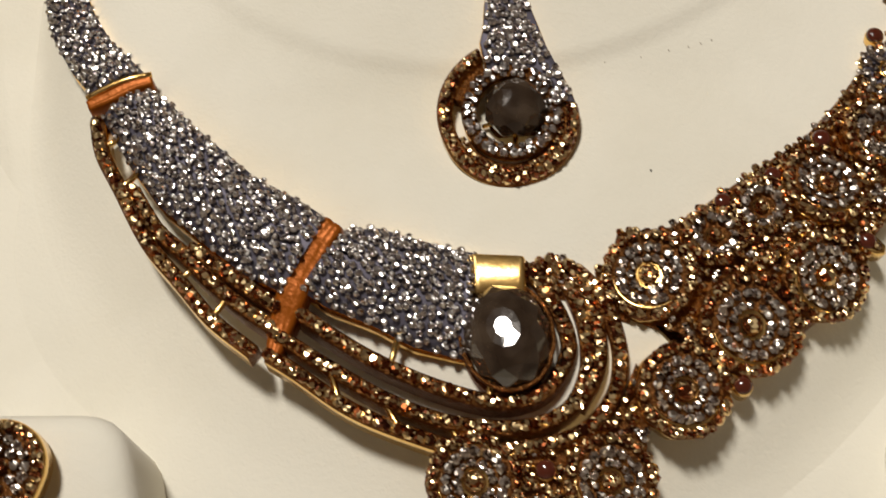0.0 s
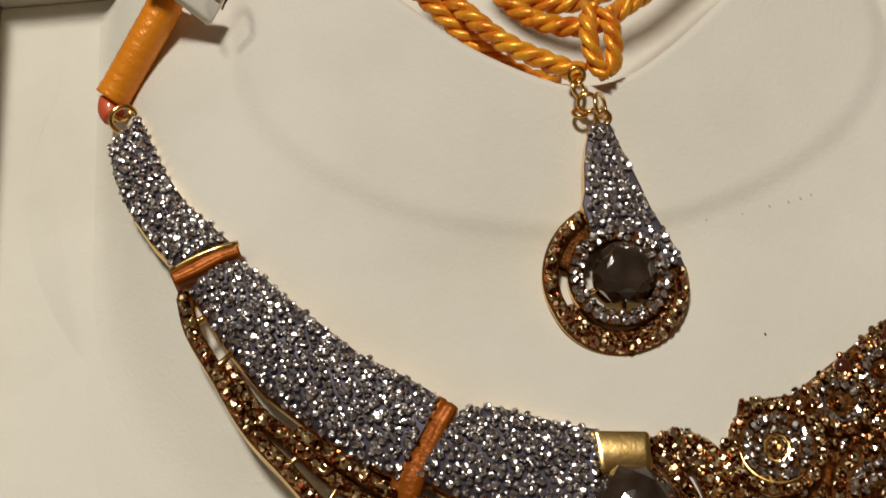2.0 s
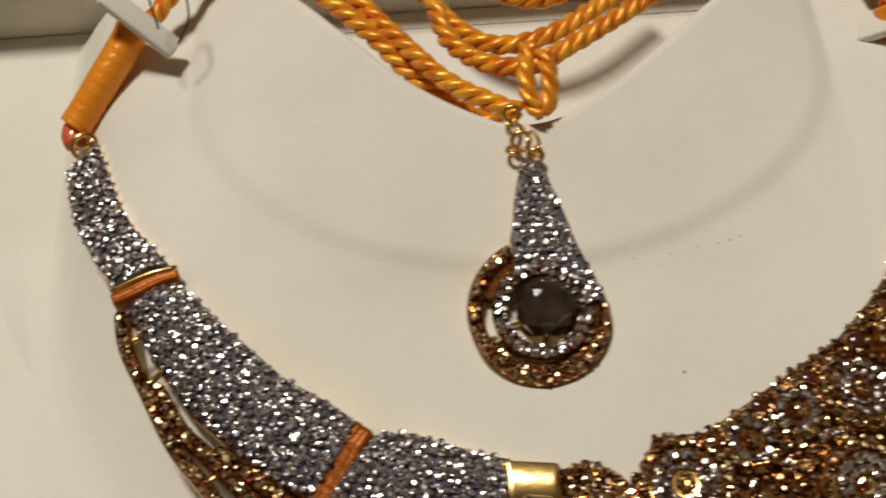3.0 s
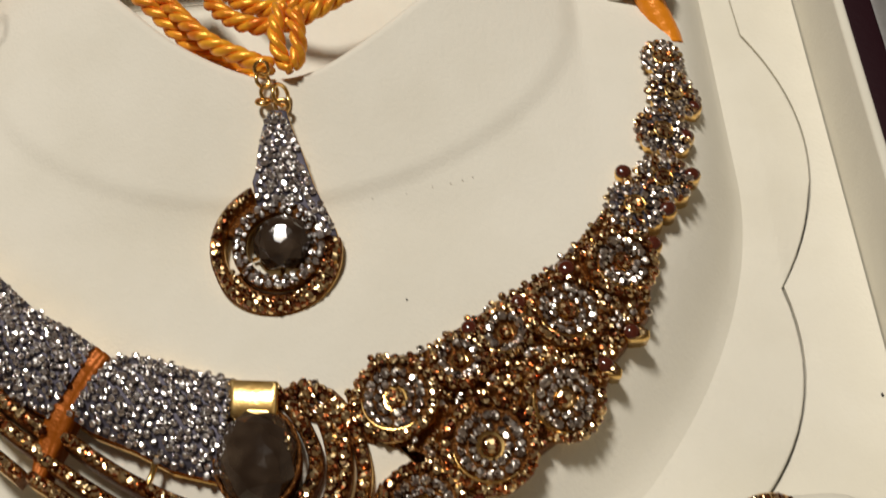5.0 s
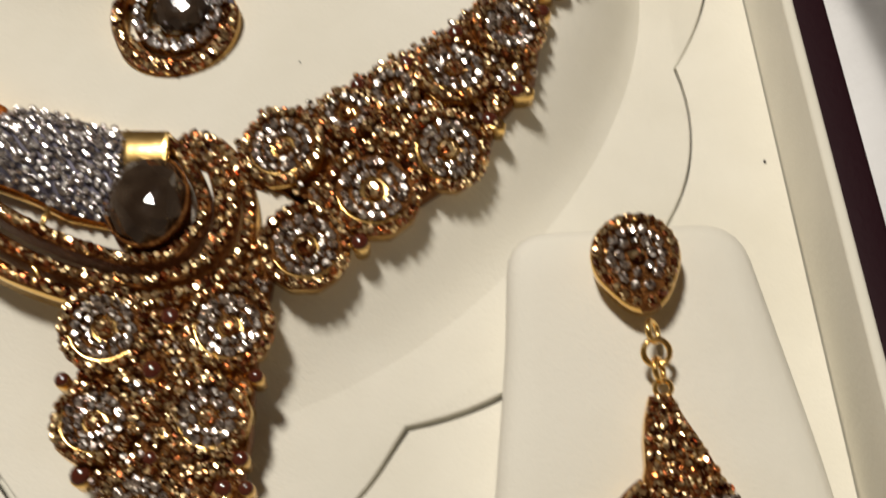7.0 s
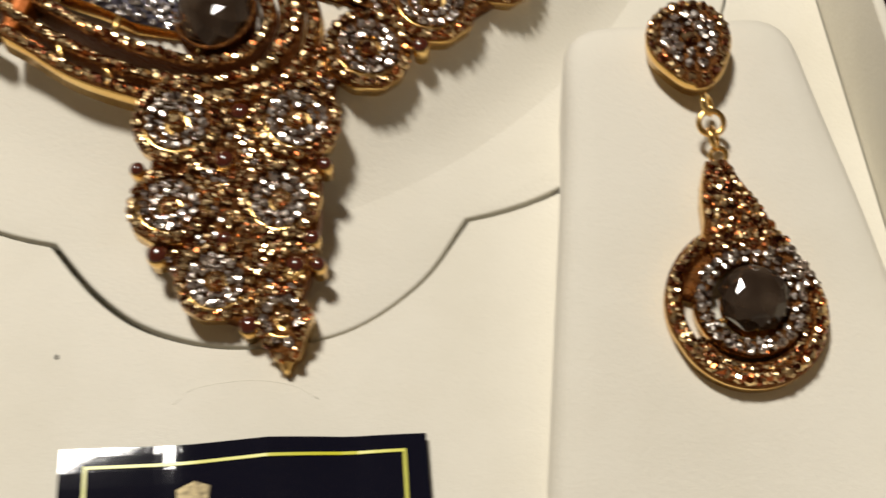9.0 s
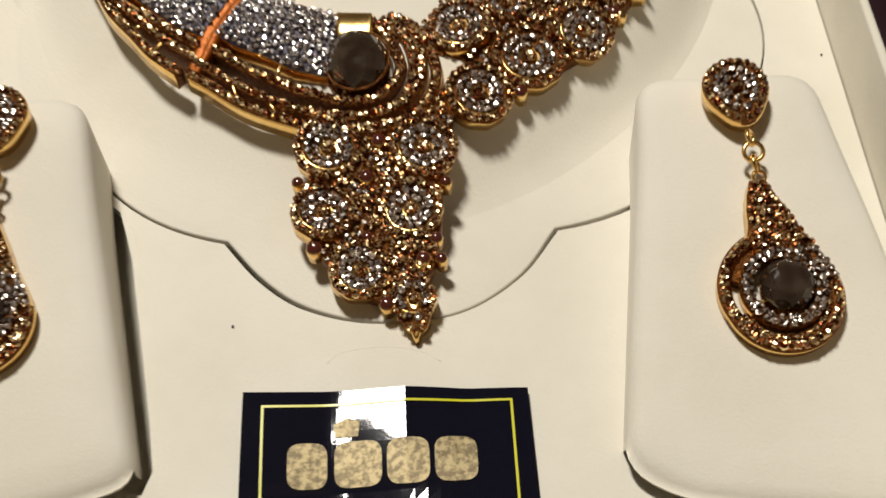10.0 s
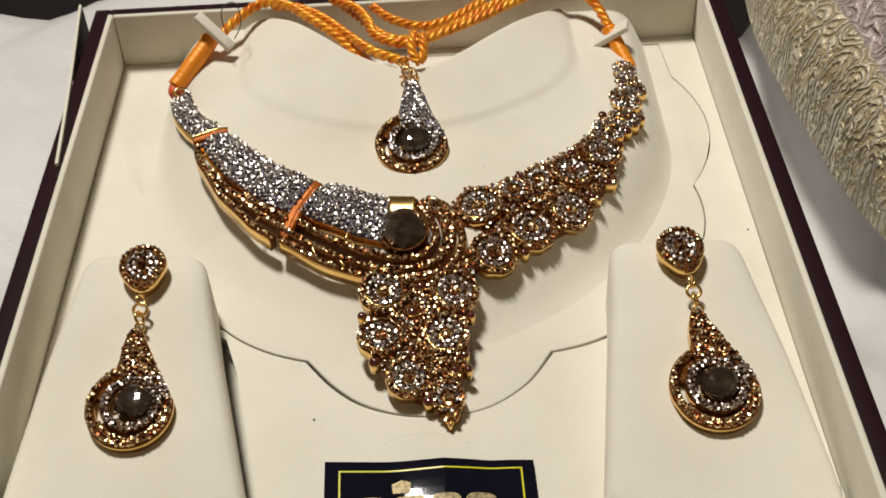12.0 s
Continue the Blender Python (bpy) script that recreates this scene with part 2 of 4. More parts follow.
# ---- stones ----
def cut_stone(name, mat, sides, table, height, skew=0.0):
    """A cut stone of radius 1: table, crown facets and girdle, on a short pavilion."""
    bm = bmesh.new()
    up = [bm.verts.new((table * math.cos(a) + skew, table * math.sin(a), height)) for a in (2 * math.pi * (k + 0.5) / sides for k in range(sides))]
    mid = [bm.verts.new((math.cos(a), math.sin(a), 0.12)) for a in (2 * math.pi * k / sides for k in range(sides))]
    low = [bm.verts.new((0.55 * math.cos(a), 0.55 * math.sin(a), -0.5)) for a in (2 * math.pi * k / sides for k in range(sides))]
    bm.faces.new(up)
    for k in range(sides):
        j = (k + 1) % sides
        bm.faces.new((mid[k], mid[j], up[k]))
        bm.faces.new((up[k], mid[j], up[j]))
        bm.faces.new((low[k], low[j], mid[j], mid[k]))
    bm.faces.new(low[::-1])
    bmesh.ops.recalc_face_normals(bm, faces=bm.faces)
    me = bpy.data.meshes.new(name)
    bm.to_mesh(me)
    bm.free()
    me.materials.append(mat)
    return me


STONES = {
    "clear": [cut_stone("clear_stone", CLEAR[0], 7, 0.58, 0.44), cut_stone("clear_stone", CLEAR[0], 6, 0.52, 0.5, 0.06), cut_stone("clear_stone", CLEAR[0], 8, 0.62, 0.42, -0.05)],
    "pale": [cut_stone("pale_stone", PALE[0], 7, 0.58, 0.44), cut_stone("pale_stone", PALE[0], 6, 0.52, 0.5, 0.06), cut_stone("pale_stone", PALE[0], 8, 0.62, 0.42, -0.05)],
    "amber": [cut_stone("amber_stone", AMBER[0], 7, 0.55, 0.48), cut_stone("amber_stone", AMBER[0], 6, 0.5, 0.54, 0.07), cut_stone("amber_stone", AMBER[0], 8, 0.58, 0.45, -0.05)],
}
STONE_NAMES = {"clear": "clear_rhinestone", "pale": "champagne_rhinestone", "amber": "amber_rhinestone"}
dice = random.Random(7)
counted, joined = {}, {}


def align(n):
    return UP.rotation_difference(n).to_matrix().to_4x4()


def stone(owner, parent, kind, p, r, normal=UP, wobble=0.16, limit=290):
    """One stone at p. Past the limit of a kind on one owner, stones go into that owner's joined set."""
    n = (Vector(normal).normalized() + Vector((dice.gauss(0, wobble), dice.gauss(0, wobble), 0))).normalized()
    m = Matrix.Translation(p) @ align(n) @ Matrix.Rotation(dice.uniform(0, 6.28), 4, "Z") @ Matrix.Diagonal((r, r, r * dice.uniform(0.85, 1.15), 1))
    me = dice.choice(STONES[kind])
    key = (owner, kind)
    counted[key] = counted.get(key, 0) + 1
    if counted[key] <= limit:
        ob = new(STONE_NAMES[kind], me)
        ob.parent = parent
        ob.matrix_basis = m
    else:
        joined.setdefault(key, []).append((me, m))


def flush_stones(owner, name="stone_set"):
    for kind, mats, words in (("clear", CLEAR, "clear"), ("pale", PALE, "pale champagne"), ("amber", AMBER, "smoky amber")):
        rows = joined.pop((owner, kind), [])
        if not rows:
            continue
        verts, faces = [], []
        for me, m in rows:
            base = len(verts)
            verts += [tuple(m @ v.co) for v in me.vertices]
            faces += [tuple(base + i for i in f.vertices) for f in me.polygons]
        out = bpy.data.meshes.new(kind + "_stone_set")
        out.from_pydata(verts, [], faces)
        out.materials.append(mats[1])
        ob = new(kind + "_stone_set", out)
        ob.parent = owner
        tagged(ob, "close-set " + words + " rhinestones", kind="stuff")

# ---- room and bedding ----
FLOOR_Z = 0.030
bm = bmesh.new()
box(bm, (0, 0.3, -0.56), (4.4, 4.4, 0.1))
tagged(finish("floor", bm, DARKWOOD, smooth=False), "dark floor of the dim room", "floor", kind="structure")
for name, c, s in (("wall_north", (0, 2.45, 0.7), (4.4, 0.1, 2.6)), ("wall_south", (0, -1.85, 0.7), (4.4, 0.1, 2.6)),
                   ("wall_east", (2.15, 0.3, 0.7), (0.1, 4.2, 2.6)), ("wall_west", (-2.15, 0.3, 0.7), (0.1, 4.2, 2.6))):
    bm = bmesh.new()
    box(bm, c, s)
    tagged(finish(name, bm, PLASTER, smooth=False), "plain plastered room wall", "wall", kind="structure")
bm = bmesh.new()
box(bm, (0, 0.3, 2.05), (4.4, 4.4, 0.1))
tagged(finish("ceiling", bm, PLASTER, smooth=False), "plain plastered ceiling", "ceiling", kind="structure")


def sheet_height(x, y):
    p = Vector((x * 5.5 + 0.8 * math.sin(y * 9), y * 2.6, 0.3))
    away = min(1.0, max(0.0, (abs(x) - 0.10) / 0.05, (abs(y - 0.08) - 0.13) / 0.05))
    h = 0.024 * (noise.noise(p) + 0.25) + 0.013 * noise.noise(p * 2.7) + 0.0065 * noise.noise(p * 6)
    fall = max(0.0, y - 0.262 - 0.03 * math.sin(x * 7 + 1.0))
    def ease(v):
        v = min(1.0, max(0.0, v))
        return v * v * (3 - 2 * v)

    dip = 0.045 * ease((x - 0.099) / 0.012) * (1 - ease((x - 0.132) / 0.03)) * ease((y - 0.06) / 0.09)
    return away * h - 0.001 - dip - min(0.5, fall * fall * 60)


bm = bmesh.new()
xs = [-1.2 + 2.4 * i / 240 for i in range(241)]
ys = [-1.1 + 1.5 * j / 170 for j in range(171)]
grid = [[bm.verts.new((x, y, sheet_height(x, y))) for x in xs] for y in ys]
for j in range(len(ys) - 1):
    for i in range(len(xs) - 1):
        bm.faces.new((grid[j][i], grid[j][i + 1], grid[j + 1][i + 1], grid[j + 1][i]))
tagged(finish("bed_sheet", bm, SATIN), "white satin sheet with soft folds under the jewellery box", "sheet")


bm = bmesh.new()
box(bm, (0, -0.43, -0.305), (2.34, 1.30, 0.40), bevel=0.03)
tagged(finish("mattress", bm, SATIN), "white mattress under the satin sheet", "mattress")


# folded brocade cloth beside the box: a soft roll with a gold border and a frayed edge
def brocade_edge(y):
    return 0.1262 + 0.175 * max(0.0, 0.192 - y) + 0.0012 * math.sin(y * 75)


bm = bmesh.new()
rows = []
for j in range(190):
    y = 0.02 + 0.32 * j / 189
    row = []
    for i in range(110):
        w = 0.22 * (i / 109) ** 1.35
        x = brocade_edge(y) + w
        edge = min(1.0, w / 0.030)
        z = 0.007 + 0.030 * math.sqrt(max(0.0, 1 - (1 - edge) ** 2)) + 0.009 * noise.noise(Vector((x * 16, y * 11, 2))) * edge
        z -= 0.0035 / (1 + ((w - 0.0135 - 0.002 * math.sin(y * 40)) / 0.0022) ** 2)
        z += 0.0016 * noise.noise(Vector((x * 95, y * 95, 4))) * edge
        row.append(bm.verts.new((x, y, z if i else -0.004)))
    rows.append(row)
for a, c in zip(rows, rows[1:]):
    for i in range(109):
        bm.faces.new((a[i], a[i + 1], c[i + 1], c[i]))
brocade = tagged(finish("brocade_cloth", bm, BROCADE), "folded mauve and cream brocade cloth with a gold border", "cloth")
brocade.data.materials.append(BROCADE_EDGE)
for f in brocade.data.polygons:
    f.material_index = 1 if f.index % 109 < 13 else 0
bm = bmesh.new()
shake = random.Random(3)
for k in range(620):
    y = shake.uniform(0.03, 0.30)
    x, z = brocade_edge(y) + shake.uniform(0.0, 0.009), shake.uniform(0.008, 0.032)
    q = Vector((x, y, z))
    d = Vector((-shake.uniform(0.5, 1.0), shake.uniform(-0.8, 0.3), -shake.uniform(0.0, 0.7))).normalized() * shake.uniform(0.003, 0.0075)
    tube(bm, [q, q + d * 0.5, q + d + Vector((0, 0, -0.0012))], 0.00014, 3)
fringe = part("fringe", bm, THREAD, brocade)
tagged(fringe, "frayed pale gold threads along the edge", kind="stuff")

# ---- jewellery box ----
X_IN, Y_BACK, Y_FRONT, RIM = 0.0905, 0.184, -0.062, 0.048
case = thing("jewellery_box", "open burgundy jewellery box with a cream lining", "box", Matrix.Translation((0, 0.06, 0)))
ORG = Vector((0, 0.06, 0))


def frame_walls(x, y0, y1, t, z0, z1, bevel):
    for c, s in (((-x - t / 2, (y0 + y1) / 2, (z0 + z1) / 2), (t, y1 - y0 + 2 * t, z1 - z0)), ((x + t / 2, (y0 + y1) / 2, (z0 + z1) / 2), (t, y1 - y0 + 2 * t, z1 - z0)),
                 ((0, y1 + t / 2, (z0 + z1) / 2), (2 * x, t, z1 - z0)), ((0, y0 - t / 2, (z0 + z1) / 2), (2 * x, t, z1 - z0))):
        bm = bmesh.new()
        box(bm, Vector(c) - ORG, s, bevel=bevel)
        part("side", bm, SHELL, case, "dark burgundy leatherette side")


frame_walls(X_IN + 0.0017, Y_FRONT - 0.0017, Y_BACK + 0.0017, 0.0048, 0.0, RIM - 0.0012, 0.0006)
bm = bmesh.new()
box(bm, Vector((0, 0.061, 0.0015)) - ORG, (2 * X_IN + 0.003, 0.249, 0.003))
part("bottom", bm, SHELL, case, "dark burgundy leatherette bottom")
for name, c, s in (("lining", (-X_IN - 0.0008, 0.061, 0.026), (0.0016, 0.2492, 0.044)), ("lining", (X_IN + 0.0008, 0.061, 0.026), (0.0016, 0.2492, 0.044)),
                   ("lining", (0, Y_BACK + 0.0008, 0.026), (2 * X_IN - 0.0002, 0.0016, 0.0438)), ("lining", (0, Y_FRONT - 0.0008, 0.026), (2 * X_IN - 0.0002, 0.0016, 0.0438))):
    bm = bmesh.new()
    box(bm, Vector(c) - ORG, s, bevel=0.0005)
    part(name, bm, LINING, case, "cream paper wall lining")

# the cover stands off the box along a part of one side, with its cream paper edge showing
line = spread(catmull([(-0.0936, 0.112, 0), (-0.0952, 0.130, 0), (-0.0980, 0.158, 0), (-0.1018, 0.192, 0)], 0.002), 24)
for name, mat, label, z0, z1, half in (("loose_cover", SHELL, "loose strip of burgundy cover", 0.010, 0.0466, 0.00045), ("cover_edge", LINING, "cream paper edge of the loose cover", 0.0469, 0.0481, 0.00040)):
    bm = bmesh.new()
    rows = [[bm.verts.new(Vector((p.x + dx, p.y, z)) - ORG) for dx, z in ((-half, z0), (-half, z1), (half, z1), (half, z0))] for p in (line if mat is LINING else line[13:])]
    for a, c in zip(rows, rows[1:]):
        for k in range(4):
            bm.faces.new((a[k], a[(k + 1) % 4], c[(k + 1) % 4], c[k]))
    bm.faces.new(rows[0])
    bm.faces.new(rows[-1][::-1])
    part(name, bm, mat, case, label, smooth=False)

# ---- display insert ----
insert = thing("display_insert", "cream flocked display insert with scalloped neck mount and earring flaps", "display insert", Matrix.Translation((0, 0.06, 0.004)))
ORG = Vector((0, 0.06, 0.004))


def arc(a, c, sag, n, round_top=False):
    a, c = Vector(a), Vector(c)
    nrm = Vector(((c - a).y, -(c - a).x)).normalized()
    out = []
    for k in range(n):
        u = k / n
        s = math.sqrt(max(0.0, 1 - (2 * u - 1) ** 2)) if round_top else 4 * u * (1 - u)
        out.append(tuple(a + (c - a) * u + nrm * (sag * s)))
    return out


def scallop_outline():
    right = arc((33.0, 51.5), (64, 72), 4.5, 14) + arc((64, 72), (77.5, 110.5), 6.0, 14) + arc((77.5, 110.5), (80, 162), 7.5, 18) + [(80, 162), (79, 180)]
    front = [(p.x, p.y) for p in spread(catmull([(-26.5, 52.5, 0), (-19.4, 43.5, 0), (-11.4, 37.2, 0), (0.4, 33.6, 0), (14.7, 34.6, 0), (25.7, 41.5, 0), (33.0, 51.5, 0)], 1.0), 44)][:-1]
    left = arc((-26.5, 52.5), (-56, 77), -4.5, 14) + arc((-56, 77), (-73.5, 116.5), -6.0, 14) + arc((-73.5, 116.5), (-80, 165), -7.0, 18) + [(-80, 165), (-79, 180)]
    left = left[::-1]
    return [(x * MM, y * MM) for x, y in left[:-1] + front + right]


SCALLOP = scallop_outline()


def filled(bm, outer, holes, z):
    edges = []
    for loop in (outer, *holes):
        vs = [bm.verts.new((x, y, z)) for x, y in loop]
        edges += [bm.edges.new((vs[k], vs[(k + 1) % len(vs)])) for k in range(len(vs))]
    bmesh.ops.triangle_fill(bm, use_beauty=True, edges=edges)


def shift(bm):
    bmesh.ops.translate(bm, vec=-ORG, verts=bm.verts)


slot = [(x + 0.00012 * math.sin(k * 0.21), y + 0.00012 * math.cos(k * 0.17)) for k, (x, y) in enumerate(SCALLOP)]
FLAP_SLOT = [(-0.0490, 0.0638), (-0.0463, 0.0612), (-0.0448, 0.0565), (-0.0428, 0.0500), (-0.0405, 0.0390), (-0.0380, 0.0270), (-0.0360, 0.0170), (-0.0345, 0.0080), (-0.0358, 0.0040), (-0.0420, 0.0060), (-0.0470, 0.0350), (-0.0525, 0.0590)]
bm = bmesh.new()
filled(bm, [(-X_IN + 0.0003, Y_FRONT), (X_IN - 0.0003, Y_FRONT), (X_IN - 0.0003, Y_BACK - 0.0003), (-X_IN + 0.0003, Y_BACK - 0.0003)], (slot, FLAP_SLOT), FLOOR_Z)
r = bmesh.ops.extrude_face_region(bm, geom=bm.faces[:])
bmesh.ops.translate(bm, vec=(0, 0, -0.0022), verts=[v for v in r["geom"] if isinstance(v, bmesh.types.BMVert)])
shift(bm)
part("base_card", bm, CREAM, insert, "flat cream flocked base card", smooth=False)

bm = bmesh.new()
box(bm, (0, 0.061, 0.0135), (2 * X_IN - 0.001, 0.244, 0.019))
shift(bm)
part("support", bm, LINING, insert, "cream card support under the insert", smooth=False)


def pad_height(x, y):
    """The top of the neck mount: a mound that rises from an outer oval to a neck ridge."""
    yo, yi = min(y - 0.130, 0) / 0.078, min(y - 0.158, 0) / 0.0385
    qo, qi = (abs(x / 0.074) ** 1.8 + abs(yo) ** 1.8) ** (1 / 1.8), math.hypot(x / 0.053, yi)
    crest = 0.0444 + 0.235 * max(0.0, y - 0.1195) * (1 - 1.1 * min(1.0, (x / 0.05) ** 2))
    if qo >= 1:
        return FLOOR_Z
    if qi <= 1:
        u = min(1.0, max(0.0, (1 - qi - 0.045) / 0.075))
        return crest + 0.0007 * u * u * (3 - 2 * u)
    s = (1 - qo) / ((1 - qo) + (qi - 1) * 0.62)
    soft = 0.08 + 0.16 * max(0.0, min(1.0, -x / 0.03))
    s -= soft * (1 - math.exp(-s / soft)) * (1 - s)
    return FLOOR_Z + (crest - FLOOR_Z) * (1 - (1 - s) ** (4.1 + 0.9 * max(-1.0, min(1.0, x / 0.03))))


Y_END = 0.1805
oval = [(math.copysign(0.074 * abs(math.cos(a)) ** (1 / 0.9), math.cos(a)), 0.130 - 0.078 * abs(math.sin(a)) ** (1 / 0.9)) for a in (-math.pi * k / 60 for k in range(61))]
outer_line = spread([(0.074, Y_END)] + oval + [(-0.074, Y_END)], 120)
oval = [(0.053 * math.cos(a), 0.158 + 0.0385 * math.sin(a)) for a in (-math.pi * k / 60 for k in range(61))]
inner_line = spread([(0.053, Y_END)] + oval + [(-0.053, Y_END)], 120)
neck_line = spread(catmull([(0.0505, 0.1805, 0), (0.047, 0.1788, 0), (0.040, 0.1722, 0), (0.033, 0.1656, 0), (0.0235, 0.1565, 0), (0.014, 0.1486, 0), (0.0055, 0.1440, 0), (-0.003, 0.1445, 0),
                            (-0.0147, 0.1514, 0), (-0.0243, 0.1611, 0), (-0.034, 0.1718, 0), (-0.043, 0.1788, 0), (-0.0505, 0.1805, 0)], 0.002), 120)
bm = bmesh.new()
rows = []
for k in range(25):
    s = k / 24
    rows.append([bm.verts.new((p.x, p.y, pad_height(p.x, p.y) - (0.0003 if k == 0 else 0))) for p in (a.lerp(c, s) for a, c in zip(outer_line, inner_line))])
for k in range(1, 37):
    s = k / 36
    rows.append([bm.verts.new((p.x, p.y, pad_height(p.x, p.y) - (0.0006 if k == 36 else 0))) for p in (a.lerp(c.to_2d(), s) for a, c in zip(inner_line, neck_line))])
rows.append([bm.verts.new((v.co.x, v.co.y + 0.0008, v.co.z - 0.0016)) for v in rows[-1]])
rows.append([bm.verts.new((v.co.x, v.co.y + 0.0012, FLOOR_Z)) for v in rows[-1]])
for a, c in zip(rows, rows[1:]):
    for i in range(120):
        bm.faces.new((a[i], a[i + 1], c[i + 1], c[i]))
for end in (0, 120):
    col = [r[end] for r in rows]
    low = [bm.verts.new((v.co.x, v.co.y + 0.001, FLOOR_Z)) for v in col]
    for i in range(len(col) - 1):
        bm.faces.new((col[i], col[i + 1], low[i + 1], low[i]))
shift(bm)
part("neck_mount", bm, CREAM, insert, "raised cream neck mound with a curved neckline")

plate = []
for k, (x, y) in enumerate(SCALLOP):
    v = Vector((0.0015 - x, 0.105 - y)).normalized() * ((0.00085 if y < 0.07 else (0.00042 if y < 0.128 else 0.00018) if x > 0 else -0.0007) + 0.00016 * math.sin(k * 0.13 + 1))
    plate.append((x + v.x, y + v.y))
bm = bmesh.new()
slab(bm, plate, lambda x, y: FLOOR_Z - (0.00003 if x < -0.05 and y > 0.074 else 0.0002), 0.0020, 0.0004)
shift(bm)
part("scalloped_card", bm, CREAM, insert, "scalloped cream flocked card behind the necklace")


def ear_height(x, y):
    return 0.0348 + 0.178 * max(0.0, y)


def ear_flap(outline):
    n = len(outline)
    cx, cy = sum(p[0] for p in outline) / n, sum(p[1] for p in outline) / n
    bm = bmesh.new()
    loops = []
    for k, (inset, drop) in enumerate(((0.030, 0), (0.018, 0), (0.0075, 0), (0.0030, 0.0003), (0.0010, 0.0012), (0.0, 0.0028), (-0.0003, 1.0))):
        loop = []
        for x, y in outline:
            v = Vector((x - cx, y - cy))
            v *= 1 - inset / max(v.length, 0.032)
            x2, y2 = v.x + cx, v.y + cy
            z = ear_height(x2, y2) - drop
            if drop == 1.0:
                z = FLOOR_Z - 0.0005 if y > 0.006 else ear_height(x2, y2) - 0.0018
            loop.append(bm.verts.new((x2, y2, max(z, FLOOR_Z - 0.0005))))
        loops.append(loop)
    for a, c in zip(loops, loops[1:]):
        for i in range(n):
            bm.faces.new((a[i], a[(i + 1) % n], c[(i + 1) % n], c[i]))
    f = bm.faces.new(loops[0])
    bmesh.ops.triangulate(bm, faces=[f])
    shift(bm)
    part("earring_flap", bm, CREAM, insert, "raised cream flap that carries an earring")


def rounded(corners, radius, n=5):
    out = []
    for k, c in enumerate(corners):
        p, a, d = Vector(c), Vector(corners[k - 1]), Vector(corners[(k + 1) % len(corners)])
        r = min(radius, 0.45 * (a - p).length, 0.45 * (d - p).length)
        s, e = p + (a - p).normalized() * r, p + (d - p).normalized() * r
        for j in range(n + 1):
            t = j / n
            out.append(tuple((1 - t) ** 2 * s + 2 * t * (1 - t) * p + t * t * e))
    return out


def dense(poly, step):
    out = []
    for (x1, y1), (x2, y2) in zip(poly, poly[1:] + poly[:1]):
        m = max(1, int(math.hypot(x2 - x1, y2 - y1) / step))
        out += [(x1 + (x2 - x1) * k / m, y1 + (y2 - y1) * k / m) for k in range(m)]
    return out


ear_flap(dense(rounded([(0.0388, 0.0030), (0.0475, -0.0026), (0.0895, -0.0090), (0.0885, 0.0100), (0.0870, 0.021), (0.0842, 0.041), (0.0785, 0.0715), (0.0480, 0.0720), (0.0466, 0.056)], 0.0055), 0.004))
ear_flap(dense(rounded([(-0.0357, 0.0046), (-0.0468, 0.055), (-0.0502, 0.0748), (-0.0790, 0.0765), (-0.0850, 0.045), (-0.0897, 0.010), (-0.0897, -0.0070), (-0.0446, 0.0016)], 0.0055), 0.004))

# little stiff tabs that pinch the cord
for a, c in (((-0.0612, 0.1690, 0.0560), (-0.0518, 0.1645, 0.0470)), ((0.0562, 0.1627, 0.0430), (0.0652, 0.1607, 0.0500))):
    a, c = Vector(a), Vector(c)
    t = (c - a).normalized()
    s = t.cross(UP).normalized()
    m = Matrix((t, s, t.cross(s))).transposed().to_4x4()
    m.translation = (a + c) / 2
    bm = bmesh.new()
    box(bm, (0, 0, 0), ((c - a).length, 0.0036 if a.x < 0 else 0.0052, 0.0016), m, 0.0004)
    shift(bm)
    part("cord_tab", bm, CREAM, insert, "small stiff cream tab pinching the cord")

# ---- necklace ----
def line_at(table, v):
    for (a, za), (c, zc) in zip(table, table[1:]):
        if v <= c:
            return za + (zc - za) * max(0.0, (v - a)) / (c - a)
    return table[-1][1]


NECK_Z = [(0.028, 0.0325), (0.050, 0.0375), (0.066, 0.0408), (0.090, 0.0445), (0.105, 0.0455), (0.120, 0.0455), (0.136, 0.0435), (0.152, 0.0400)]


def neck_height(x, y):
    """The face of the necklace: stiff, arched over the mount."""
    r = math.hypot(x, y - 0.150)
    inner = min(1.0, max(0.0, (0.070 - r) / 0.012)) * min(1.0, max(0.0, (-0.006 - x) / 0.012)) * min(1.0, max(0.0, (0.140 - y) / 0.02))
    outer = min(1.0, max(0.0, (r - 0.064) / 0.010)) * min(1.0, max(0.0, (x - 0.022) / 0.022))
    return max(line_at(NECK_Z, y) + 0.0022 * inner - 0.0021 * outer, pad_height(x, y) + 0.0016)


def neck_normal(x, y):
    e = 0.002
    return Vector((-(neck_height(x + e, y) - neck_height(x - e, y)) / (2 * e), -(neck_height(x, y + e) - neck_height(x, y - e)) / (2 * e), 1)).normalized()


ORG = Vector((0, 0.09, 0.036))
necklace = thing("necklace", "gold necklace with clear and smoky amber rhinestones on the cream mount", "necklace", Matrix.Translation(ORG))


def put(p):
    return Vector(p) - ORG


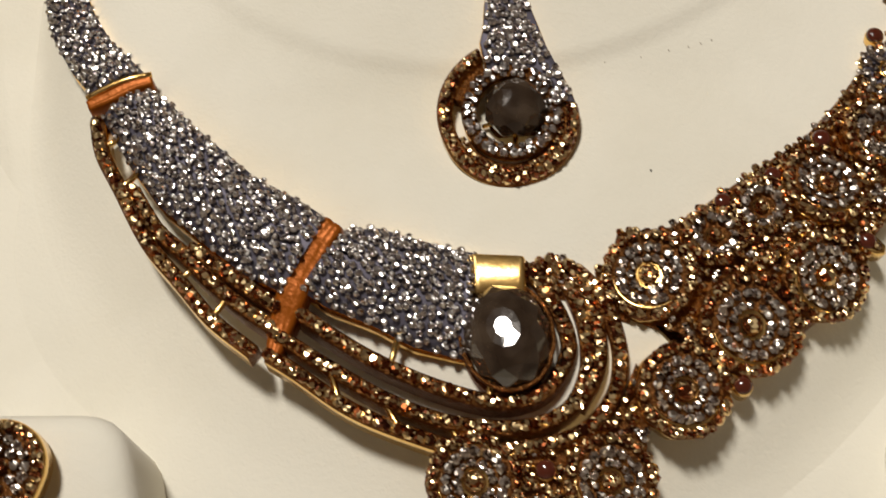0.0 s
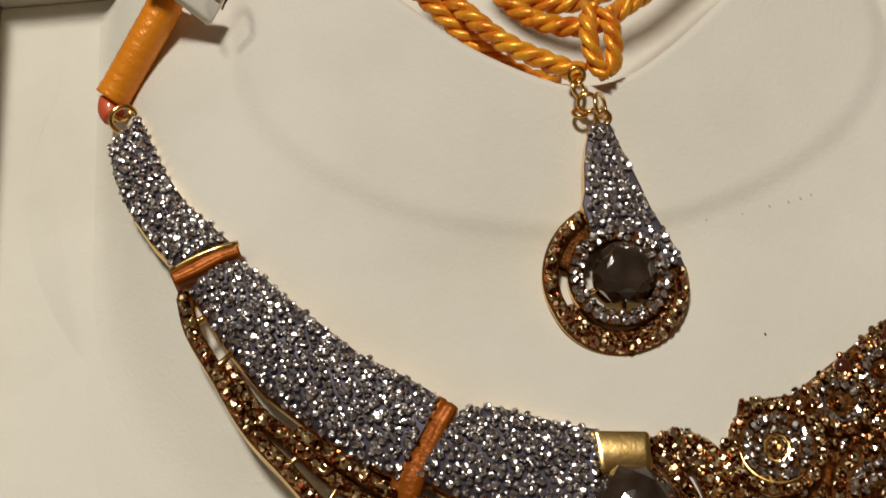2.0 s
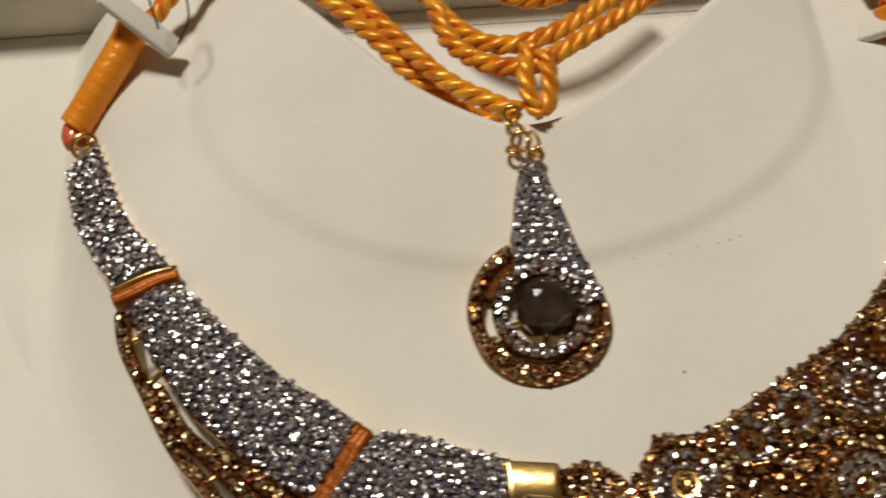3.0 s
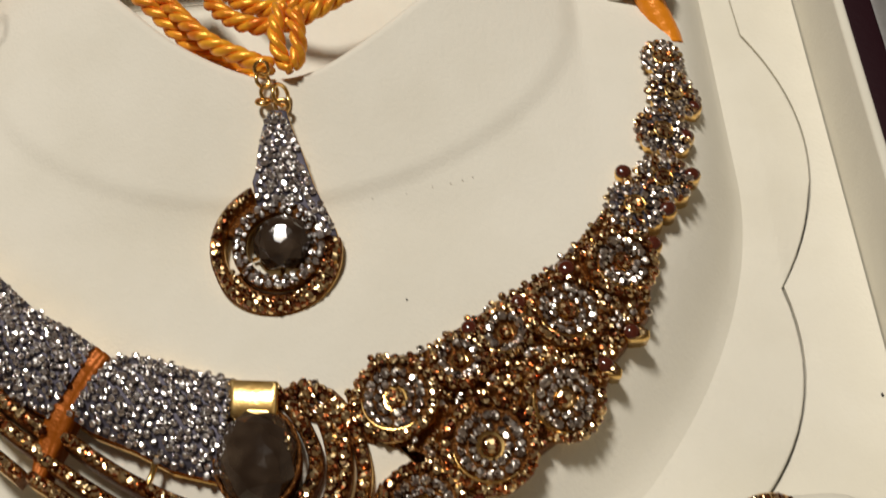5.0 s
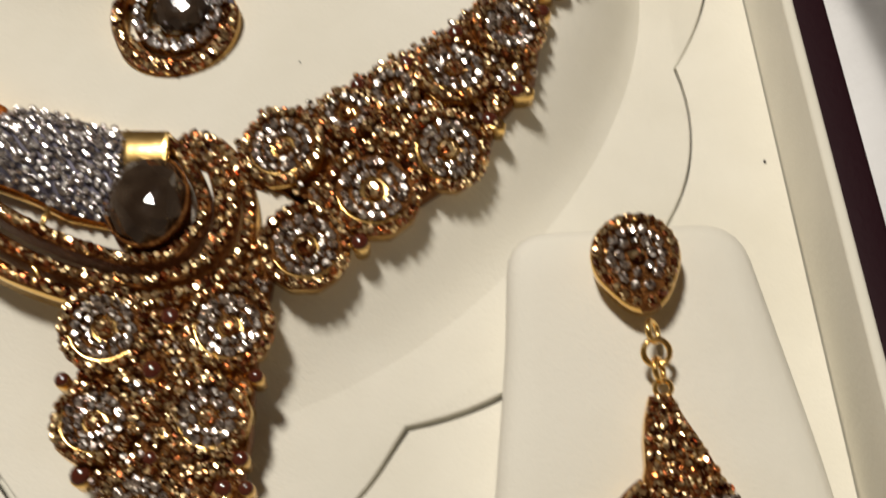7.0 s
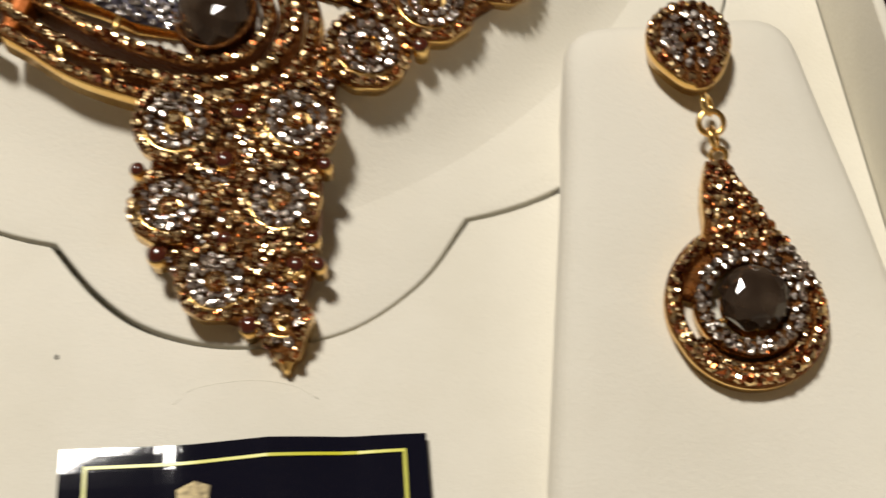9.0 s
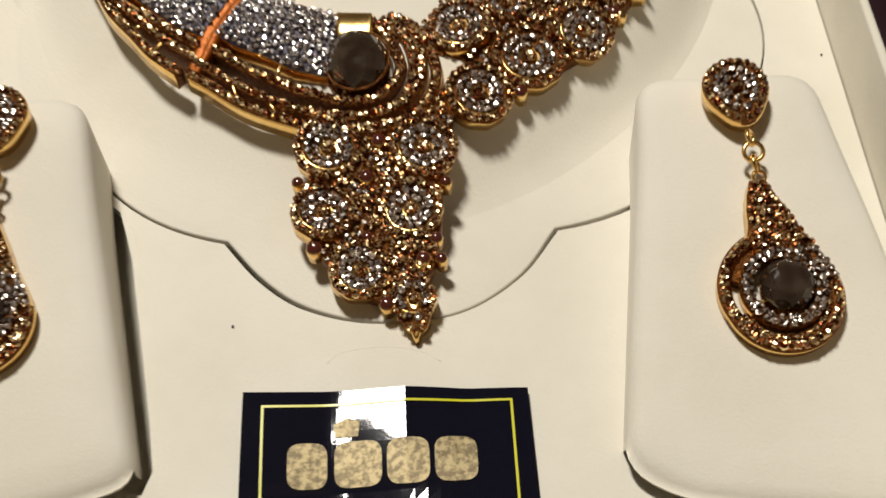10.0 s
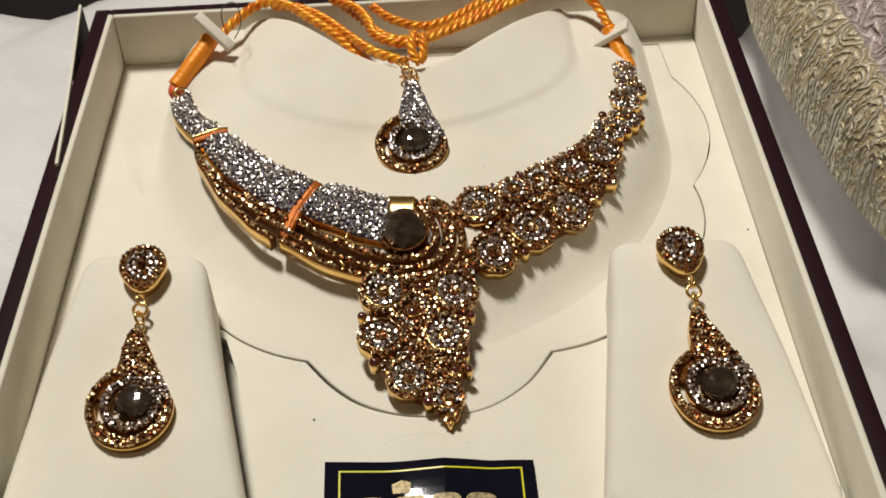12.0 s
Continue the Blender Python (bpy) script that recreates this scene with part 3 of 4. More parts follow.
def band(low, up, label, across, limit):
    """A curved strip between two edges, set close with clear stones."""
    low, up = spread([(x * MM, y * MM) for x, y in low], 24), spread([(x * MM, y * MM) for x, y in up], 24)
    bm = bmesh.new()
    rows = []
    for j in range(-1, 9):
        v = min(max(j / 7, 0), 1)
        row = []
        for a, c in zip(low, up):
            p = a.lerp(c, v)
            z = neck_height(p.x, p.y) + 0.0011 * math.sin(math.pi * v) - 0.0005
            row.append(bm.verts.new(put((p.x, p.y, z - (0.0032 if j in (-1, 8) else 0)))))
        rows.append(row)
    for a, c in zip(rows, rows[1:]):
        for i in range(24):
            bm.faces.new((a[i], a[i + 1], c[i + 1], c[i]))
    body = part("silver_band", bm, GOLD, necklace, label)
    body.data.materials.append(BLACKENED)
    for f in body.data.polygons:
        f.material_index = 0 if f.index < 24 or f.index >= 24 * 8 else 1
    length = sum(((a + c) / 2 - (d + e) / 2).length for a, c, d, e in zip(low, up, low[1:], up[1:]))
    n = int(length / 0.00098)
    for i in range(n):
        u = (i + 0.5) / n
        k = min(23, int(u * 24))
        f = u * 24 - k
        a, c = low[k].lerp(low[k + 1], f), up[k].lerp(up[k + 1], f)
        m = max(3, int((c - a).length / 0.00108))
        for j in range(m):
            v = (j + 0.5 + (0.25 if i % 2 else -0.25)) / m
            p = a.lerp(c, min(0.99, max(0.01, v)))
            p += Vector((dice.gauss(0, 0.00016), dice.gauss(0, 0.00016)))
            z = neck_height(p.x, p.y) + 0.0011 * math.sin(math.pi * v) + dice.gauss(0, 0.00008)
            side = (c - a).normalized() * math.cos(math.pi * v) * -0.28
            stone(necklace, body, "clear", put((p.x, p.y, z)), dice.uniform(0.00050, 0.00064), neck_normal(p.x, p.y) + Vector((side.x, side.y, 0)), 0.32, limit)
    return body


band([(-28.4, 90.8), (-24.8, 88.2), (-19.2, 85.6), (-13.8, 82.4), (-6.9, 80.2)], [(-21.5, 98.1), (-17.6, 98.2), (-11.0, 96.2), (-8.0, 95.3), (-4.6, 94.4)], "clear rhinestone panel beside the large smoky stone", 9, 290)
band([(-56.4, 119.1), (-51.7, 110.5), (-47.3, 104.1), (-40.8, 97.9), (-35.6, 93.4), (-30.6, 90.6)], [(-49.2, 122.7), (-40.9, 113.8), (-33.9, 106.8), (-27.9, 102.9), (-24.1, 99.9)], "long clear rhinestone panel", 9, 290)
band([(-68.8, 146.8), (-67.6, 140.5), (-65.4, 134.5), (-61.9, 128.1), (-58.4, 123.3)], [(-64.3, 151.3), (-62.3, 145.9), (-59.9, 139.6), (-56.9, 134.0), (-50.8, 126.3)], "narrow clear rhinestone panel at the necklace end", 6, 290)


def strip(a, c, width, lift, mat, name, label, sag=0.0):
    a, c = Vector(a) * MM, Vector(c) * MM
    pts = [a.lerp(c, k / 10) for k in range(11)]
    nrm = Vector((-(c - a).y, (c - a).x)).normalized()
    path = [put((p.x + nrm.x * sag * math.sin(math.pi * k / 10), p.y + nrm.y * sag * math.sin(math.pi * k / 10), neck_height(p.x, p.y) + lift * math.sin(math.pi * (0.15 + 0.7 * k / 10)))) for k, p in enumerate(pts)]
    bm = bmesh.new()
    tube(bm, path, width, 10)
    return part(name, bm, mat, necklace, label)


def bowed_band(line, wide, name, mat, label, lift=-0.0004):
    """A band that follows a bowed line across the necklace, round on top, with a groove along it."""
    line = spread(catmull([(x * MM, y * MM, 0) for x, y in line], 0.001), 30)
    bm = bmesh.new()
    rows = []
    for i, p in enumerate(line):
        t = (line[min(i + 1, 30)] - line[max(i - 1, 0)]).normalized()
        side = Vector((-t.y, t.x, 0))
        w = line_at(wide, i / 30) * MM
        row = []
        for u, h in ((-1.0, -0.0030), (-1.0, 0.0), (-0.78, 0.0004), (-0.30, 0.0006), (0.0, 0.0001), (0.30, 0.0005), (0.78, 0.0004), (1.0, 0.0), (1.0, -0.0030)):
            q = p + side * (u * w)
            row.append(bm.verts.new(put((q.x, q.y, neck_height(p.x, p.y) + lift + h))))
        rows.append(row)
    for a, c in zip(rows, rows[1:]):
        for k in range(9):
            bm.faces.new((a[k], a[(k + 1) % 9], c[(k + 1) % 9], c[k]))
    bm.faces.new(rows[0])
    bm.faces.new(rows[-1][::-1])
    return part(name, bm, mat, necklace, label)


bowed_band([(-23.4, 99.3), (-25.8, 96.3), (-28.3, 92.6), (-30.2, 88.6), (-31.5, 84.8), (-32.2, 82.4)], [(0.0, 1.5), (0.35, 2.2), (0.7, 1.9), (1.0, 1.0)], "cross_band", COPPER, "dark copper band across the necklace")
bowed_band([(-49.4, 124.6), (-52.5, 123.7), (-55.6, 122.3), (-58.6, 121.2)], [(0.0, 0.9), (0.5, 1.15), (1.0, 0.9)], "cross_band", COPPER, "copper gold joint between the panels")
strip((-49.4, 125.3), (-58.7, 122.3), 0.00045, 0.0004, GOLD, "cross_wire", "thin gold rail at the joint", -0.0003)


def strand(pts, name="amber_strand", size=0.00090, step=0.00140, width=0.00105, drop=0.0040, label="row of smoky amber stones on a gold rail", wall=BRONZE):
    path2 = spread(catmull([(x * MM, y * MM, 0) for x, y in pts], 0.0012), 90)
    total = sum((c - a).length for a, c in zip(path2, path2[1:]))
    bm = bmesh.new()
    rows = []
    for i, p in enumerate(path2):
        t = (path2[min(i + 1, 90)] - path2[max(i - 1, 0)]).normalized()
        s = Vector((-t.y, t.x, 0)) * width
        z = neck_height(p.x, p.y)
        c = put((p.x, p.y, z))
        rows.append([bm.verts.new(c - s - UP * drop), bm.verts.new(c - s - UP * 0.0003), bm.verts.new(c - s * 0.7), bm.verts.new(c + s * 0.7), bm.verts.new(c + s - UP * 0.0003), bm.verts.new(c + s - UP * drop)])
    for a, c in zip(rows, rows[1:]):
        for k in range(6):
            bm.faces.new((a[k], a[(k + 1) % 6], c[(k + 1) % 6], c[k]))
    bm.faces.new(rows[0])
    bm.faces.new(rows[-1])
    rail = part(name, bm, wall, necklace, label)
    rail.data.materials.append(BRONZE)
    for f in rail.data.polygons:
        f.material_index = 1 if f.index % 6 in (1, 2, 3) else 0
    for p in spread(path2, max(2, int(total / step))):
        stone(necklace, rail, "amber", put((p.x, p.y, neck_height(p.x, p.y) + 0.0002)), size * dice.uniform(0.9, 1.1), neck_normal(p.x, p.y), 0.30)


strand([(-28.1, 87.5), (-23.8, 84.3), (-18.8, 81.0), (-11.5, 77.3), (-3.5, 74.6), (2.0, 75.2), (5.0, 78.0), (6.4, 81.5), (5.6, 85.0), (3.8, 88.6), (1.4, 91.8)])
strand([(-32.0, 85.5), (-29.4, 83.7), (-23.5, 79.6), (-16.9, 75.5), (-9.0, 72.3), (-0.4, 71.3), (5.4, 73.0), (8.1, 77.0), (8.8, 81.2), (8.3, 85.2), (6.9, 89.0), (4.8, 92.6)])
strand([(6.9, 73.6), (9.6, 77.6), (10.3, 81.2), (10.0, 84.6), (9.0, 88.0), (7.0, 91.6)])
strand([(-32.7, 82.6), (-29.2, 80.2), (-22.5, 75.1), (-15.2, 71.5), (-7.4, 68.8), (0.4, 68.7), (7.3, 70.3), (11.4, 74.4), (12.8, 79.1), (12.5, 83.0), (11.5, 86.2), (10.0, 89.0), (8.2, 91.0)], wall=GOLD)
strand([(-57.0, 118.3), (-56.0, 113.3), (-53.0, 107.2), (-49.1, 99.4), (-44.6, 93.5), (-40.2, 87.9), (-34.8, 83.2)], wall=GOLD)
strand([(-51.3, 107.1), (-47.9, 101.2), (-44.5, 97.8), (-40.8, 93.7), (-36.4, 89.5), (-32.4, 86.5)])
strand([(-42.6, 97.7), (-39.3, 95.0), (-35.4, 91.9), (-31.5, 88.8)])
for a, c in (((-53.3, 107.6), (-50.6, 109.6)), ((-48.9, 99.2), (-46.7, 101.2)), ((-44.7, 93.5), (-42.3, 95.8)), ((-40.2, 88.0), (-37.5, 91.6)), ((-55.3, 114.4), (-53.6, 115.4)),
             ((-16.9, 80.2), (-15.5, 84.3)), ((-16.1, 72.2), (-18.1, 76.1)), ((-8.5, 69.5), (-9.7, 72.9)), ((-4.4, 74.9), (-3.6, 78.7)), ((-23.6, 75.8), (-24.7, 80.1))):
    strip(a, c, 0.00045, -0.0006, GOLD, "cross_wire", "thin gold cross wire")


# gold tab and large oval stone
def neck_slab(outline, depth=0.003, lift=0.0, name="gold_plate", mat=GOLD, label="", bevel=0.0004):
    bm = bmesh.new()
    slab(bm, outline, lambda x, y: neck_height(x, y) + lift, depth, bevel)
    bmesh.ops.translate(bm, vec=-ORG, verts=bm.verts)
    return part(name, bm, mat, necklace, label)


neck_slab(rounded([(-0.0056, 0.0940), (-0.0054, 0.0885), (0.0013, 0.0880), (0.0016, 0.0931)], 0.0006), 0.0028, 0.0008, "gold_tab", label="smooth polished gold tab")


def faceted_gem(parent, centre, rx, ry, height, m, name="large_stone", label="", rows=((1.0, 0.0), (0.90, 0.42), (0.74, 0.74), (0.56, 0.92), (0.38, 0.985), (0.19, 1.0)), sides=10, mat=SMOKY):
    bm = bmesh.new()
    loops = [[bm.verts.new(m @ Vector((0.5 * rx * math.cos(a), 0.5 * ry * math.sin(a), -0.55 * height)) + Vector(centre)) for a in (2 * math.pi * k / sides for k in range(sides))]]
    for i, (s, h) in enumerate(rows):
        loops.append([bm.verts.new(m @ Vector((s * rx * math.cos(a), s * ry * math.sin(a), h * height)) + Vector(centre)) for a in (2 * math.pi * (k + 0.5 * (i % 2)) / sides for k in range(sides))])
    for i, (a, c) in enumerate(zip(loops, loops[1:])):
        for k in range(sides):
            j = (k + 1) % sides
            if i == 0:
                bm.faces.new((a[k], a[j], c[j], c[k]))
            elif i % 2:
                bm.faces.new((a[k], a[j], c[k]))
                bm.faces.new((c[k], a[j], c[j]))
            else:
                bm.faces.new((a[k], c[j], c[k]))
                bm.faces.new((a[k], a[j], c[j]))
    bm.faces.new(loops[-1])
    bm.faces.new(loops[0][::-1])
    return part(name, bm, mat, parent, label, smooth=False)


GX, GY = -0.0016, 0.0828
gm = align(Vector((-0.115, -0.035, 1)).normalized()).to_3x3() @ Matrix.Rotation(0.18, 3, "Z")
bm = bmesh.new()
ring(bm, put((GX, GY, neck_height(GX, GY) + 0.0006)), 0.0060, 0.00030, gm.to_4x4(), 1.24, 8, 40)
setting = part("stone_setting", bm, BRONZE, necklace, "gold rim round the large stone")
neck_slab([(GX + 0.0060 * math.cos(a), GY + 0.0074 * math.sin(a)) for a in (2 * math.pi * k / 30 for k in range(30))], 0.0022, -0.0012, "stone_cup", BRONZE, "gold cup under the large stone")
faceted_gem(necklace, put((GX, GY, neck_height(GX, GY) + 0.0006)), 0.0058, 0.0073, 0.0034, gm.to_4x4(), "large_stone", "large oval smoky brown cut stone")


def rosette(x, y, r, tip=None, flat=False):
    """A round flower: gold cup, smoky amber rim, clear inner rings and one amber centre stone."""
    x, y, r = x * MM, y * MM, r * MM
    tip = Vector(tip) * MM if tip else None
    n, c = neck_normal(x, y), Vector((x, y))
    n = (n + Vector((dice.uniform(-0.2, 0.2), dice.uniform(-0.2, 0.2), 0))).normalized()
    m = align(n)
    z = neck_height(x, y)

    def reach(a, s):
        if tip is None:
            return s * r
        d = (tip - c)
        w = max(0.0, math.cos(a - math.atan2(d.y, d.x))) ** 7
        return s * (r + (d.length - r) * w)

    bm = bmesh.new()
    loops = []
    for s, dz in ((0.30, -0.0003), (0.66, 0.0002), (0.72, 0.0002), (0.78, 0.0001), (0.97, 0.0001), (1.03, -0.0005), (1.0, -0.0032)):
        loop = []
        for k in range(40):
            a = 2 * math.pi * k / 40
            w = reach(a, s) * (1 + (0.02 * math.cos(k * math.pi / 2) if s > 0.9 else 0))
            loop.append(bm.verts.new(put(m @ Vector((w * math.cos(a), w * math.sin(a), dz)) + Vector((x, y, z)))))
        loops.append(loop)
    for a, d in zip(loops, loops[1:]):
        for k in range(40):
            bm.faces.new((a[k], a[(k + 1) % 40], d[(k + 1) % 40], d[k]))
    bm.faces.new(loops[0])
    bm.faces.new(loops[-1][::-1])
    cup = part("rosette", bm, BRONZE, necklace, "round flower of amber and clear stones in gold")
    cup.data.materials.append(GOLD)
    for f in cup.data.polygons:
        f.material_index = 1 if f.index >= 200 else 0

    def circle(s, count, size, kind, dz, lean):
        for k in range(count):
            a = 2 * math.pi * (k + dice.uniform(-0.22, 0.22)) / count
            w = reach(a, s)
            p = m @ Vector((w * math.cos(a), w * math.sin(a), dz)) + Vector((x, y, z))
            stone(necklace, cup, kind, put(p), size * dice.uniform(0.92, 1.08), m @ Vector((lean * math.cos(a), lean * math.sin(a), 1)), 0.28)

    k = r / 0.006
    circle(0.92, max(9, round(2 * math.pi * r * 0.92 / 0.00142)), 0.00084, "amber", 0.0005, 0.25)
    circle(0.62, max(7, round(2 * math.pi * r * 0.62 / 0.00138)), 0.00080, "pale", 0.0005, -0.15)
    if r > 0.0042:
        circle(0.38, max(6, round(2 * math.pi * r * 0.38 / 0.00124)), 0.00066, "pale", 0.0003, -0.25)
    bm = bmesh.new()
    turn = dice.uniform(2.6, 3.6)
    tube(bm, [put(m @ Vector((0.775 * r * math.cos(a), 0.775 * r * math.sin(a), 0.0002)) + Vector((x, y, z))) for a in (turn + 2.3 * i / 20 for i in range(21))], lambda u: 0.00045 * math.sin(math.pi * (0.06 + 0.88 * u)), 6)
    part("inner_rim", bm, GOLD, cup, "polished gold crescent inside the flower")
    p = m @ Vector((0, 0, 0.0004)) + Vector((x, y, z))
    stone(necklace, cup, "amber", put(p), 0.00125 * min(1.0, k), n, 0.05)
    bm = bmesh.new()
    ring(bm, put(p), 0.0013 * min(1.0, k), 0.00010, m, 1.0, 5, 16)
    part("centre_rim", bm, BRONZE, cup)
    return (x, y, r)


FLOWERS = [rosette(*f) for f in (
    (20.5, 74.5, 6.1), (30.1, 82.6, 6.7), (40.8, 88.6, 5.9), (42.5, 101.1, 5.7), (51.2, 108.3, 5.2), (17.5, 89.7, 6.0), (26.7, 94.6, 4.0), (33.4, 98.4, 3.8),
    (-6.9, 64.8, 6.0), (10.1, 63.8, 5.9), (-7.7, 52.3, 5.6), (7.4, 52.0, 5.4), (-1.5, 41.2, 5.2))]
FLOWERS.append(rosette(7.3, 35.8, 3.7, (7.6, 29.5)))
neck_slab(dense(rounded([(0.0052, 0.0335), (0.0098, 0.0335), (0.0079, 0.0288), (0.0073, 0.0288)], 0.0005, 3), 0.0008), 0.0030, -0.0004, "gold_tip", label="pointed yellow gold tip")


def bead(x, y, size=1.1, tip=None, kind="amber", lift=0.0):
    """A single stone in its own small gold collet, round or leaf shaped."""
    x, y, s = x * MM, y * MM, size * MM
    z = neck_height(x, y) - 0.0003 + lift
    n = neck_normal(x, y)
    bm = bmesh.new()
    loops = []
    for w, dz in ((0.7, 0.0003), (1.0, 0.0004), (1.1, 0.0), (0.95, -0.0026)):
        loop = []
        for k in range(16):
            a = 2 * math.pi * k / 16
            q = w * s * (1 + (1.1 * max(0, math.cos(a - tip)) ** 5 if tip is not None else 0))
            loop.append(bm.verts.new(put((x + q * math.cos(a), y + q * math.sin(a), z + dz))))
        loops.append(loop)
    for a, d in zip(loops, loops[1:]):
        for k in range(16):
            bm.faces.new((a[k], a[(k + 1) % 16], d[(k + 1) % 16], d[k]))
    bm.faces.new(loops[0])
    bm.faces.new(loops[-1][::-1])
    cup = part("collet", bm, GOLD, necklace, "small gold collet with one dark stone")
    bm = bmesh.new()
    bmesh.ops.create_uvsphere(bm, u_segments=12, v_segments=7, radius=1.0, matrix=Matrix.Translation(put((x, y, z + 0.0003))) @ align(n) @ Matrix.Diagonal((s * 1.05, s * 1.05, s * 0.62, 1)))
    part("garnet", bm, GARNET, cup, "domed dark red-brown stone")
    if tip is not None:
        stone(necklace, cup, kind, put((x + 1.2 * s * math.cos(tip), y + 1.2 * s * math.sin(tip), z + 0.0005)), s * 0.55, n, 0.2, 420)
    FLOWERS.append((x, y, s))


for x, y, s in ((28.4, 99.3, 1.15), (35.6, 102.7, 1.2), (43.0, 107.8, 1.3), (53.3, 123.8, 1.2), (64.1, 130.9, 1.2), (63.8, 123.4, 1.2), (59.1, 117.1, 1.3), (66.6, 137.5, 1.1), (28.0, 74.8, 1.2), (56.2, 111.3, 1.2),
                (-0.2, 58.6, 1.3), (-9.3, 45.6, 1.4), (11.6, 46.3, 1.1), (2.9, 34.9, 1.3), (-0.2, 47.1, 1.0), (13.7, 56.8, 1.0), (-12.3, 58.2, 1.0), (2.1, 65.7, 1.3), (12.3, 42.5, 1.0)):
    bead(x, y, s)
bead(51.3, 97.9, 1.2, -0.2)
bead(47.1, 93.3, 1.2, -0.7)
bead(9.3, 42.7, 1.2, -2.0)

# the narrow end of the right wing: clear clusters with amber hearts
for x, y, r in ((54.2, 117.6, 4.0), (59.1, 122.3, 3.9), (60.5, 131.2, 3.9), (63.2, 138.7, 3.9), (62.4, 145.5, 3.0)):
    xm, ym, rm = x * MM, y * MM, r * MM
    neck = rounded([(xm - rm, ym - rm * 0.8), (xm + rm, ym - rm * 0.9), (xm + rm * 1.05, ym + rm * 0.8), (xm - rm * 0.9, ym + rm)], 0.002)
    body = neck_slab(neck, 0.0030, 0.0, "cluster_plate", GOLD, "gold plate set with clear stones")
    body.data.materials.append(BLACKENED)
    for f in body.data.polygons:
        f.material_index = 1 if f.normal.z > 0.7 else 0
    stone(necklace, body, "amber", put((xm, ym, neck_height(xm, ym) + 0.0005)), 0.00135, neck_normal(xm, ym), 0.1, 420)
    bm = bmesh.new()
    ring(bm, put((xm, ym, neck_height(xm, ym) + 0.0005)), 0.0015, 0.00018, align(neck_normal(xm, ym)), 1, 5, 18)
    part("centre_rim", bm, GOLD, body)
    for s, count in ((0.55, 9), (0.82, 14), (1.06, 18)):
        for k in range(count):
            a = 2 * math.pi * k / count
            px, py = xm + rm * s * math.cos(a), ym + rm * s * math.sin(a)
            if any(math.hypot(px - fx, py - fy) < fr * 0.90 for fx, fy, fr in FLOWERS):
                continue
            stone(necklace, body, "pale" if dice.random() < 0.66 else "amber", put((px, py, neck_height(px, py) + 0.0004)), dice.uniform(0.00060, 0.00074), neck_normal(px, py), 0.3, 420)
    FLOWERS.append((xm, ym, rm))

# amber ground between the flowers
GROUNDS = (
    [(12.6, 91.9), (13.4, 85.0), (21.2, 81.7), (22.7, 77.1), (29.1, 76.8), (37.4, 82.4), (45.6, 87.7), (48.5, 94.5), (54.2, 100.9), (56.3, 111.3), (55.5, 116.5), (51.4, 120.1), (46.9, 114.5),
     (40.9, 108.6), (34.5, 104.8), (27.5, 100.4), (21.1, 96.5), (14.1, 96.2)],
    [(-11.1, 68.6), (-10.6, 60.1), (-11.6, 54.6), (-10.0, 46.7), (-5.6, 41.1), (-2.3, 37.6), (2.6, 35.8), (8.6, 36.7), (11.2, 41.9), (12.7, 49.7), (13.2, 57.6), (14.9, 66.4), (15.8, 71.6), (14.9, 78.9), (11.4, 71.7), (2.6, 68.3), (-5.3, 68.7)],
    [(11.2, 88.2), (12.7, 84.6), (14.4, 84.0), (16.0, 86.0), (14.0, 88.5), (12.6, 92.5), (10.6, 91.0)],
    [(1.2, 92.6), (3.0, 88.9), (6.0, 87.6), (9.0, 86.8), (10.9, 87.5), (8.6, 91.4), (5.0, 93.8)],
)
for poly in GROUNDS:
    poly = [(x * MM, y * MM) for x, y in poly]
    ground_plate = neck_slab(dense(poly, 0.003), 0.0022, -0.0010, "ground_plate", BRONZE, "brown gold plate between the flowers")
    x0, x1, y0, y1 = min(p[0] for p in poly), max(p[0] for p in poly), min(p[1] for p in poly), max(p[1] for p in poly)
    y = y0
    odd = 0
    while y < y1:
        x = x0 + odd * 0.0006
        while x < x1:
            px, py = x + dice.gauss(0, 0.0001), y + dice.gauss(0, 0.0001)
            if inside(px, py, poly) and all(math.hypot(px - fx, py - fy) > fr + 0.0003 for fx, fy, fr in FLOWERS):
                if dice.random() < 0.9:
                    stone(necklace, ground_plate, "amber" if dice.random() < 0.85 else "pale", put((px, py, neck_height(px, py) - 0.0004 + dice.uniform(0, 0.0005))), dice.uniform(0.00050, 0.00066), neck_normal(px, py), 0.2)
            x += 0.00112
        y += 0.00100
        odd = 1 - odd
neck_slab(rounded([(0.0136, 0.0868), (0.0196, 0.0838), (0.0205, 0.0855), (0.0150, 0.0885)], 0.0006), 0.002, -0.0014, "gold_plate", PALEGOLD, label="smooth pale gold bridge")

# rings at both ends
bm = bmesh.new()
for p, major, yaw in (((-0.0668, 0.1520, 0.0400), 0.0020, 0.5), ((-0.0676, 0.1542, 0.0398), 0.0017, 1.2)):
    ring(bm, put(p), major, 0.0004, Matrix.Rotation(yaw, 4, "Z") @ Matrix.Rotation(0.7, 4, "X"), 1, 7, 24)
part("jump_ring", bm, GOLD, necklace)
bm = bmesh.new()
ring(bm, put((0.0650, 0.1505, 0.0405)), 0.0021, 0.0004, Matrix.Rotation(0.6, 4, "X"), 1, 7, 24)
part("jump_ring", bm, GOLD, necklace)
flush_stones(necklace)


